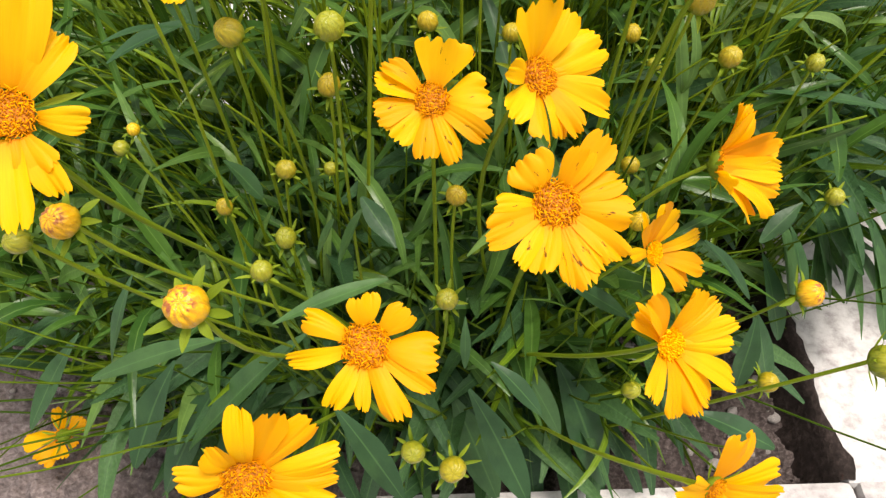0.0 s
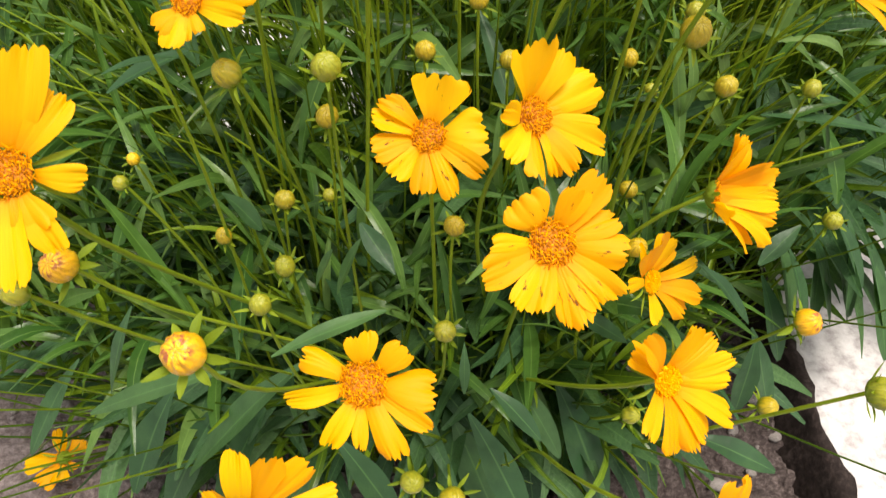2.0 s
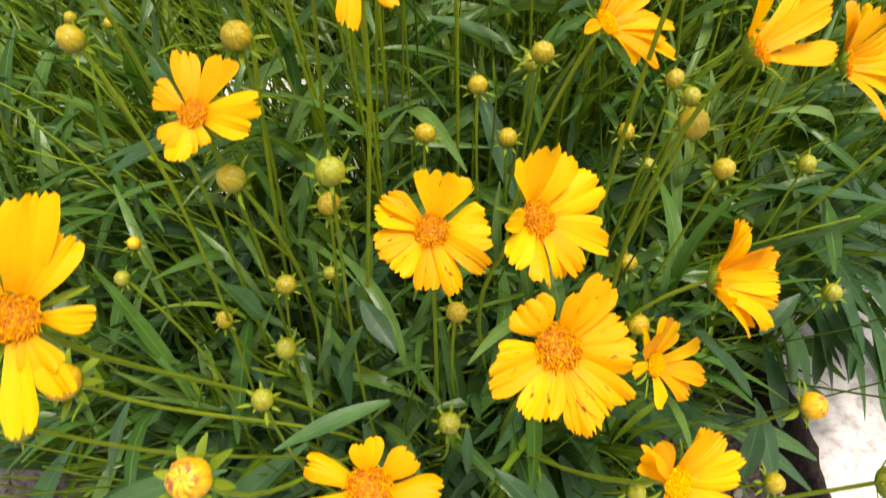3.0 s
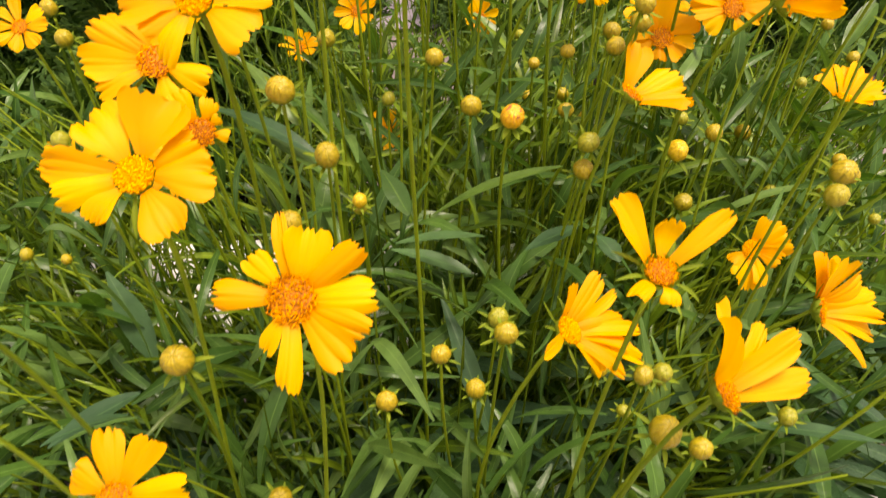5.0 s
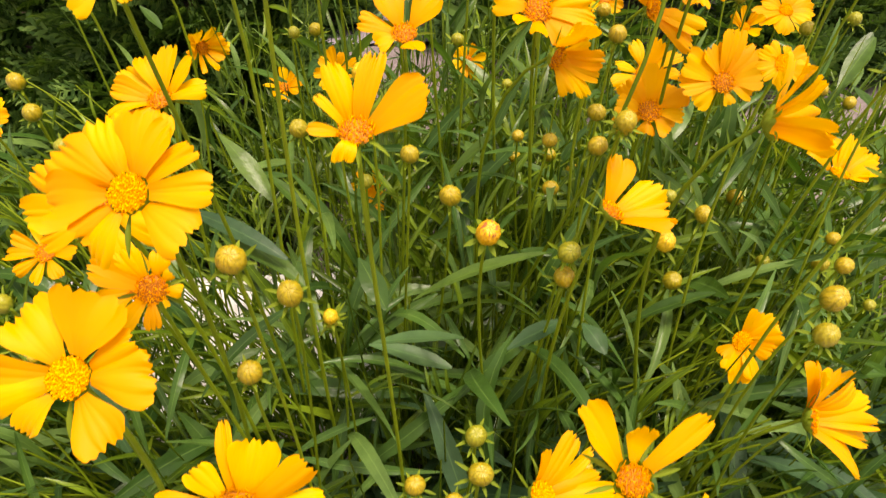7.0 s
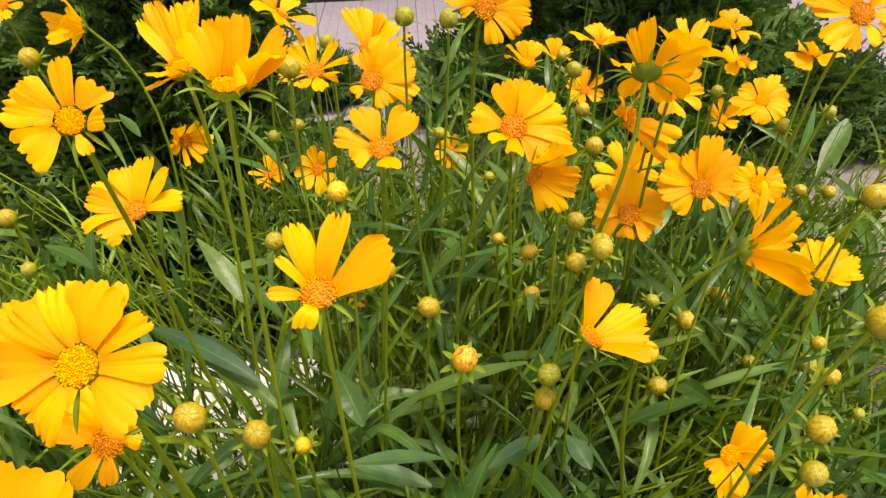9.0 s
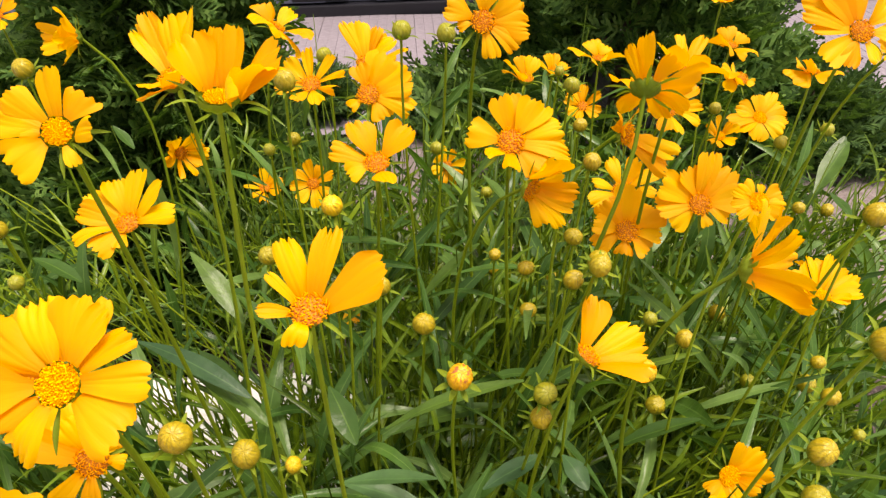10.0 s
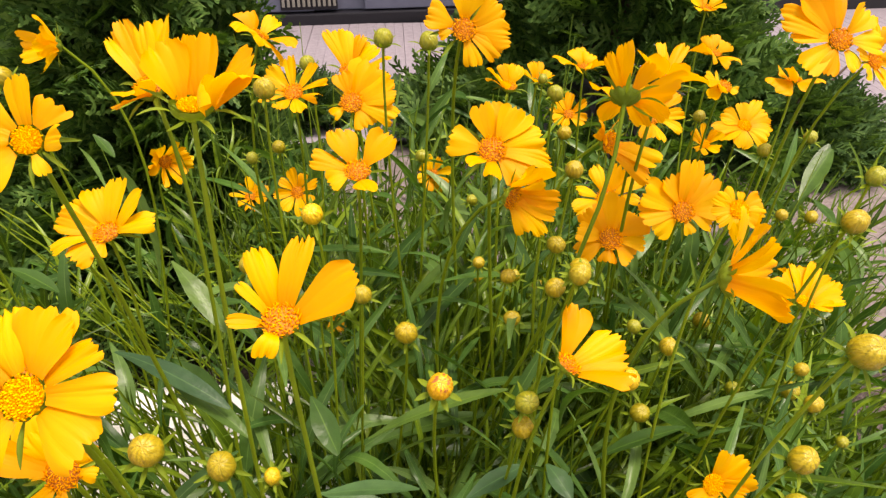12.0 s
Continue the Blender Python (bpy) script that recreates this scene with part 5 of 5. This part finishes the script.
leaf((-0.146, 0.668, 0.405), (-0.098, 0.632, 0.392), 0.0198, 0.10)
leaf((-0.005, 0.492, 0.442), (0.054, 0.484, 0.453), 0.0147, 0.12)
leaf((-0.124, 0.539, 0.522), (-0.052, 0.503, 0.509), 0.0135, 0.20)
leaf((-0.105, 0.540, 0.507), (-0.041, 0.493, 0.495), 0.0137, 0.20)
leaf((0.048, 0.685, 0.431), (0.099, 0.694, 0.485), 0.0172, 0.10)
leaf((0.190, 0.561, 0.382), (0.250, 0.557, 0.416), 0.0153, 0.15)
leaf((0.021, 0.558, 0.417), (0.117, 0.558, 0.462), 0.0144, 0.20)
leaf((0.575, 0.999, 0.350), (0.640, 1.061, 0.395), 0.0273, 0.10)
leaf((-0.180, 0.717, 0.586), (-0.164, 0.706, 0.572), 0.0095, 0.10)
leaf((-0.133, 0.686, 0.490), (-0.087, 0.638, 0.456), 0.0170, 0.15)
leaf((0.099, 0.680, 0.555), (0.118, 0.668, 0.537), 0.0112, 0.10)
leaf((-0.175, 0.553, 0.575), (-0.147, 0.544, 0.564), 0.0119, 0.20)
leaf((0.143, 0.528, 0.417), (0.155, 0.501, 0.414), 0.0154, 0.20)
leaf((-0.016, 0.562, 0.457), (0.004, 0.519, 0.447), 0.0167, 0.10)
leaf((0.083, 0.485, 0.439), (0.122, 0.508, 0.441), 0.0144, 0.10)
leaf((-0.124, 0.683, 0.449), (-0.082, 0.682, 0.451), 0.0122, 0.10)
leaf((-0.060, 0.623, 0.454), (-0.089, 0.641, 0.479), 0.0129, 0.10)
leaf((0.278, 0.370, 0.266), (0.313, 0.337, 0.185), 0.0228, 0.10)
leaf((0.316, 0.370, 0.266), (0.356, 0.331, 0.181), 0.0246, 0.10)
leaf((0.251, 0.347, 0.272), (0.282, 0.318, 0.196), 0.0195, 0.12)
leaf((0.341, 0.397, 0.262), (0.384, 0.357, 0.176), 0.0255, 0.10)
leaf((0.284, 0.366, 0.288), (0.316, 0.338, 0.238), 0.0183, 0.10)
leaf((0.223, 0.303, 0.236), (0.249, 0.268, 0.167), 0.0202, 0.10)
leaf((0.218, 0.286, 0.247), (0.219, 0.266, 0.179), 0.0180, 0.10)
leaf((-0.133, 0.825, 0.169), (-0.271, 0.835, 0.280), 0.0261, 0.12)
leaf((-0.098, 0.715, 0.261), (-0.005, 0.619, 0.308), 0.0200, 0.20)
leaf((-0.024, 0.599, 0.311), (0.062, 0.600, 0.322), 0.0160, 0.15)
leaf((0.600, 1.030, 0.346), (0.647, 1.080, 0.393), 0.0233, 0.08)
leaf((0.532, 0.854, 0.399), (0.537, 0.914, 0.401), 0.0168, 0.10)
leaf((-0.023, 0.687, 0.263), (0.016, 0.732, 0.300), 0.0201, 0.10)
leaf((0.248, 0.360, 0.270), (0.276, 0.332, 0.195), 0.0216, 0.10)
leaf((0.300, 0.370, 0.278), (0.320, 0.339, 0.201), 0.0233, 0.10)
leaf((0.328, 0.360, 0.244), (0.357, 0.317, 0.169), 0.0222, 0.10)
leaf((0.287, 0.367, 0.250), (0.299, 0.342, 0.190), 0.0222, 0.10)
leaf((0.244, 0.351, 0.236), (0.271, 0.317, 0.169), 0.0204, 0.10)
leaf((0.279, 0.374, 0.243), (0.321, 0.352, 0.198), 0.0224, 0.10)
leaf((0.312, 0.383, 0.277), (0.360, 0.367, 0.224), 0.0235, 0.10)
leaf((0.261, 0.383, 0.277), (0.307, 0.374, 0.229), 0.0218, 0.10)


# ---- foliage that fills the clump ----
fill = random.Random(123)


def canopy(y, x=0.0):
    edge = 1.0 - 0.30 * min(1.0, max(0.0, (x - 0.28) / 0.2)) - 0.30 * min(1.0, max(0.0, (-0.15 - x) / 0.3))
    return edge * (0.25 + 0.22 * min(1.0, max(0.0, (y - 0.25) / 0.40)))


def spot():
    """A place for a shoot in the clump's outline."""
    while True:
        y = fill.uniform(0.29, 1.16)
        g = min(1.0, (y - 0.29) / 0.30)
        x = fill.uniform(-0.26 - 0.42 * g, 0.12 + 0.42 * g + 0.7 * max(0.0, y - 0.75))
        if -0.36 < x < 0.0 and 0.64 < y < 1.08 and fill.random() < (0.9 if x < -0.10 else 0.6):
            continue
        if x > 0.5 and fill.random() < 0.45:
            continue
        if x < -0.27 and y > 0.95 and fill.random() < 0.92:
            continue
        if fill.random() < 0.78 + 0.22 * (y > 0.45) - 0.35 * (y > 0.95):
            return x, y


big_sets = []
mid_sets = []
for k in range(6):
    big_sets.append(mesh_of("leaf", leaf_scaled(LEAVES[k], 1.0, 0.118).tolist(), LEAVES[k][1], big_leaf_mat, True, leaf_uv(9)))
    mid_sets.append(mesh_of("leaf", leaf_scaled(LEAVES[k], 1.0, 0.100).tolist(), LEAVES[k][1], mid_leaf_mat, True, leaf_uv(9)))
for k in range(190):
    x, y = spot()
    out = math.atan2(y - 0.62, x - 0.02) + fill.uniform(-0.9, 0.9)
    z = fill.uniform(0.03, 0.55) * canopy(y, x)
    up = fill.uniform(5, 60)
    length = fill.uniform(0.10, 0.17)
    m = Matrix.Translation(Vector((x, y, z)) - CLUMP_AT) @ Matrix.Rotation(out, 4, "Z") @ Matrix.Rotation(radians(-up), 4, "Y") @ Matrix.Rotation(fill.uniform(-0.5, 0.5), 4, "X") @ Matrix.Diagonal((length, length * fill.uniform(0.8, 1.25), length, 1))
    part("leaf", mid_sets[k % 6] if y > 0.48 else big_sets[k % 6], clump, m)

# broad lower leaves that arch out over the front of the bed
for k in range(230):
    x, y = fill.uniform(-0.20, 0.18), fill.uniform(0.36, 0.58)
    out = -math.pi / 2 + fill.gauss(0, 0.8) + 1.5 * x
    z = fill.uniform(0.04, 0.14) + 0.5 * max(0.0, y - 0.36) * fill.random() + 0.05 * fill.random()
    length = fill.uniform(0.11, 0.19)
    m = Matrix.Translation(Vector((x, y, z)) - CLUMP_AT) @ Matrix.Rotation(out, 4, "Z") @ Matrix.Rotation(radians(-fill.uniform(-5, 45)), 4, "Y") @ Matrix.Rotation(fill.uniform(-0.5, 0.5), 4, "X") @ Matrix.Diagonal((length, length * fill.uniform(0.8, 1.25), length, 1))
    part("leaf", big_sets[k % 6], clump, m)

# drooping leaves over the side kerb and at the clump's outer foot
for x0, x1, y0, y1, z0, z1, aim_at, count in ((0.27, 0.44, 0.44, 0.62, 0.12, 0.27, -0.95, 70), (-0.24, -0.08, 0.32, 0.46, 0.05, 0.17, -2.1, 80), (-0.14, 0.12, 0.30, 0.40, 0.04, 0.13, -1.57, 50)):
    for k in range(count):
        x, y, z = fill.uniform(x0, x1), fill.uniform(y0, y1), fill.uniform(z0, z1)
        length = fill.uniform(0.10, 0.17)
        m = Matrix.Translation(Vector((x, y, z)) - CLUMP_AT) @ Matrix.Rotation(aim_at + fill.gauss(0, 0.5), 4, "Z") @ Matrix.Rotation(radians(-fill.gauss(8, 18)), 4, "Y") @ Matrix.Rotation(fill.uniform(-0.5, 0.5), 4, "X") @ Matrix.Diagonal((length, length * fill.uniform(0.8, 1.25), length, 1))
        part("leaf", big_sets[k % 6], clump, m)

# small leaves, narrow leaves and side shoots too many to count
def lobed(shape, seed):
    """A narrow leaf with a few narrower side lobes, as the upper leaves have."""
    r = random.Random(seed)
    vs, fs = [leaf_scaled(shape, 1.0, r.uniform(0.045, 0.07))], list(shape[1])
    for q in range(r.choice((2, 3, 4))):
        at, turn, ln = r.uniform(0.15, 0.6), r.choice((-1, 1)) * r.uniform(0.35, 0.8), r.uniform(0.3, 0.55)
        rot = np.array([[math.cos(turn), -math.sin(turn), 0], [math.sin(turn), math.cos(turn), 0], [0, 0, 1]])
        v = leaf_scaled(LEAVES[r.randrange(10)], ln, 0.035) @ rot.T + vs[0][5 * int(at * 8) + 2]
        fs += [tuple(i + 45 * (q + 1) for i in f) for f in shape[1]]
        vs.append(v)
    return np.concatenate(vs), fs


small_shapes = [(leaf_scaled(s, 1.0, w), s[1]) for s in LEAVES for w in (0.040, 0.062)] + [lobed(s, k) for k, s in enumerate(LEAVES)] * 2
small = []
for k in range(12800):
    x, y = spot()
    if y < 0.56 and k % 5 < (4 if y < 0.44 or x > 0.24 or x < -0.16 else 3):
        continue
    top = canopy(y, x) * fill.uniform(0.7, 1.05)
    z = fill.uniform(0.05, 0.85) * top
    up = fill.gauss(50, 24) if y < 0.5 else fill.gauss(54, 24)
    length = fill.uniform(0.05, 0.13) if y < 0.5 else fill.uniform(0.05, 0.135)
    out = math.atan2(y - 0.55, x - 0.02) + fill.gauss(0, 1.1)
    m = Matrix.Translation(Vector((x, y, z)) - CLUMP_AT) @ Matrix.Rotation(out, 4, "Z") @ Matrix.Rotation(radians(-up), 4, "Y") @ Matrix.Rotation(fill.uniform(-1, 1), 4, "X") @ Matrix.Diagonal((length, length * fill.uniform(0.6, 1.3), length, 1))
    small.append((fill.randrange(len(small_shapes)), m))
ob = part("fine_foliage", stamped("fine_foliage", small_shapes, small, leaf_mat), clump, None, "many small narrow green leaves")
tagged(ob, kind="stuff")

middle_shapes = [(leaf_scaled(s, 1.0, w), s[1]) for s in LEAVES for w in (0.085, 0.125)]
middle = []
for k in range(2700):
    x, y = spot()
    z = fill.uniform(0.30, 0.95) * canopy(y, x)
    length = fill.uniform(0.06, 0.13)
    m = Matrix.Translation(Vector((x, y, z)) - CLUMP_AT) @ Matrix.Rotation(fill.uniform(0, 6.283), 4, "Z") @ Matrix.Rotation(radians(-fill.gauss(34, 26)), 4, "Y") @ Matrix.Rotation(fill.gauss(0, 0.5), 4, "X") @ Matrix.Diagonal((length, length * fill.uniform(0.7, 1.1), length, 1))
    middle.append((fill.randrange(len(middle_shapes)), m))
ob = part("broad_foliage", stamped("broad_foliage", middle_shapes, middle, broad_mat), clump, None, "many arching blue green leaves with a pale sheen")
tagged(ob, kind="stuff")

stalk_v, stalk_f = [], []
for k in range(620):
    x, y = spot()
    h = canopy(y, x) * fill.uniform(0.75, 1.12)
    lean = Vector((x - 0.02, y - 0.62, 0)) * fill.uniform(0.1, 0.6) + Vector((fill.gauss(0, 0.05), fill.gauss(0, 0.05), 0))
    a = Vector((min(x, 0.33) if y < 0.85 else x, y, 0.003)) - CLUMP_AT
    d = Vector((x, y, 0.003)) - CLUMP_AT + lean + Vector((0, 0, h))
    pts = bezier(a, a + Vector((0, 0, 0.4 * h)), d - lean * 0.3 - Vector((0, 0, 0.3 * h)), d, 9)
    v, f = tube(pts, [0.0013 - 0.00009 * i for i in range(9)], 4)
    stalk_f += [tuple(i + len(stalk_v) for i in q) for q in f]
    stalk_v += v
ob = part("undergrowth", mesh_of("undergrowth", stalk_v, stalk_f, shoot_mat), clump, None, "many thin upright green shoots")
tagged(ob, kind="stuff")


# bare pale shoots that lean out of the clump to both sides
lean_v, lean_f = [], []
for k in range(135):
    right = k % 4 < 3
    a = Vector((fill.uniform(0.02, 0.24) if right else fill.uniform(-0.16, -0.02), fill.uniform(0.44 if right else 0.36, 0.64), 0.02)) - CLUMP_AT
    reach = fill.uniform(0.08, 0.26) * (1 if right else -1)
    d = a + Vector((reach, fill.uniform(-0.12, 0.10), fill.uniform(0.24, 0.42) - 0.25 * abs(reach)))
    d.x = min(d.x, 0.26 + max(0.0, d.y - 0.05))
    pts = bezier(a, a + Vector((0.2 * reach, 0, 0.16)), d - Vector((0.35 * reach, 0, 0.03)), d, 10)
    if k < 34:
        # the outermost ones bend far out past the thuja
        a = Vector((fill.uniform(-0.28, -0.06), fill.uniform(0.62, 0.95), 0.02)) - CLUMP_AT
        reach = -fill.uniform(0.16, 0.34)
        d = a + Vector((reach, fill.uniform(-0.05, 0.12), fill.uniform(0.28, 0.46)))
        pts = bezier(a, a + Vector((0.15 * reach, 0, 0.16)), d - Vector((0.45 * reach, 0, 0.12)), d, 10)
    v, f = tube(pts, [0.0014 - 0.00007 * i for i in range(10)], 5)
    lean_f += [tuple(i + len(lean_v) for i in q) for q in f]
    lean_v += v
ob = part("leaning_growth", mesh_of("leaning_growth", lean_v, lean_f, pale_shoot_mat), clump, None, "many thin yellowish green leaning shoots")
tagged(ob, kind="stuff")


# ---- shrubs behind ----
def spray_shape(seed, pairs):
    """A flat, twice-branched scale-leaf spray, 1 long along +X."""
    r = random.Random(seed)
    vs, fs = [], []

    def blade(a, b, w):
        d = (b - a).normalized()
        s = Vector((-d.y, d.x, 0)) * w
        n = len(vs)
        vs.extend([a - s * 0.6, a + s * 0.6, (a + b) / 2 + s + Vector((0, 0, w * 0.6)), b, (a + b) / 2 - s + Vector((0, 0, w * 0.6))])
        fs.append((n, n + 1, n + 2, n + 3, n + 4))

    blade(Vector((0, 0, 0)), Vector((1, 0, -0.08)), 0.022)
    for k in range(pairs):
        t = 0.12 + 0.82 * k / pairs
        for side in (-1, 1):
            ln = (0.48 - 0.34 * t) * r.uniform(0.75, 1.2)
            a = Vector((t, 0, -0.08 * t * t))
            ang = side * r.uniform(0.55, 0.85)
            d = Vector((math.cos(ang), math.sin(ang), r.uniform(-0.12, 0.05)))
            blade(a, a + d * ln, 0.034)
            for q in (0.35, 0.65):
                e = Vector((math.cos(ang + 0.6 * (1 if q < 0.5 else -1)), math.sin(ang + 0.6 * (1 if q < 0.5 else -1)), -0.05))
                blade(a + d * ln * q, a + d * ln * q + e * ln * 0.42, 0.032)
    return np.array([tuple(v) for v in vs]), fs


SPRAYS = [spray_shape(k, 6) for k in range(6)]


def shrub(name, at, radius, height, count, mat, seed, label, low=0.02, size=(0.07, 0.13)):
    r = random.Random(seed)
    thing = new(name)
    thing.location = at
    tagged(thing, label, "shrub", "shrubs behind the flowers")
    pts = [Vector((0.02 * math.sin(3 * t), 0.02 * math.cos(2.2 * t), height * 0.9 * t)) for t in (i / 7 for i in range(8))]
    v, f = tube(pts, [0.028 * (1 - 0.8 * i / 7) for i in range(8)], 8)
    part("trunk", mesh_of("trunk", v, f, bark_mat), thing)
    for k in range(10):
        w, z = k * 2.4, height * (0.08 + 0.07 * k)
        out = Vector((math.cos(w), math.sin(w), 0.55))
        v, f = tube([Vector((0, 0, z)), Vector((0, 0, z)) + out * radius * 0.35, Vector((0, 0, z + 0.1 * radius)) + out * radius * 0.72], [0.009, 0.006, 0.003], 5)
        part("limb", mesh_of("limb", v, f, bark_mat), thing)
    mats = []
    for k in range(count):
        z = low + (height - low) * r.random() ** 1.3
        q = z / height
        env = radius * ((2.3 - 5.2 * q if height > 0.6 else min(1.0, 0.62 + 1.6 * q)) if q < 0.25 else (1.0 - 0.72 * ((q - 0.25) / 0.75) ** 1.5))
        w = r.uniform(0, 6.283)
        lump = 1 + 0.28 * noise.noise(Vector((math.cos(w) * 2.2, math.sin(w) * 2.2, z * 5 + seed)))
        d = env * lump * (1 - 0.55 * r.random() ** 2.2)
        s = r.uniform(*size)
        m = Matrix.Translation((d * math.cos(w), d * math.sin(w), z)) @ Matrix.Rotation(w + r.gauss(0, 0.55), 4, "Z") @ Matrix.Rotation(radians(-r.gauss(28, 26)), 4, "Y") @ Matrix.Rotation(r.gauss(0, 0.9), 4, "X") @ Matrix.Scale(s, 4)
        mats.append((r.randrange(6), m))
    part("crown", stamped("crown", SPRAYS, mats, mat, False), thing)
    return thing


shrub("thuja_shrub", (-0.37, 1.42, 0.0), 0.135, 1.15, 3000, thuja_mat, 1, "dense dark green thuja shrub behind the flowers", 0.02, (0.07, 0.13))
shrub("thuja_shrub", (-0.67, 1.52, 0.0), 0.20, 0.36, 1500, thuja_mat, 8, "low spreading dark green thuja beside the taller one", 0.02, (0.07, 0.13))
shrub("thuja_shrub", (0.63, 2.05, 0.0), 0.235, 1.25, 3200, thuja_mat, 2, "dense dark green thuja shrub behind the flowers", 0.02, (0.09, 0.16))
shrub("juniper_shrub", (1.06, 1.88, 0.0), 0.22, 0.16, 800, juniper_mat, 3, "low feathery green juniper beside the paving", 0.01, (0.06, 0.11))
shrub("juniper_shrub", (0.20, 2.03, 0.0), 0.12, 0.11, 420, juniper_mat, 4, "low feathery green juniper beside the paving", 0.01, (0.05, 0.09))

shrub("juniper_shrub", (-0.20, 2.15, 0.0), 0.09, 0.10, 320, juniper_mat, 6, "low feathery green juniper beside the paving", 0.01, (0.05, 0.09))

# black plant pot by the paving
prof = ((0.0, 0.002), (0.030, 0.002), (0.038, 0.075), (0.043, 0.076), (0.043, 0.088), (0.038, 0.088), (0.036, 0.070), (0.0, 0.070))
verts = [(max(r, 1e-4) * math.cos(2 * math.pi * k / 28), max(r, 1e-4) * math.sin(2 * math.pi * k / 28), z) for r, z in prof for k in range(28)]
pot = new("plant_pot", mesh_of("plant_pot", verts, grid_faces(len(prof), 28, True), pot_mat))
pot.location = (0.082, 2.24, 0.007)
tagged(pot, "small black plastic plant pot standing by the paving", "pot")
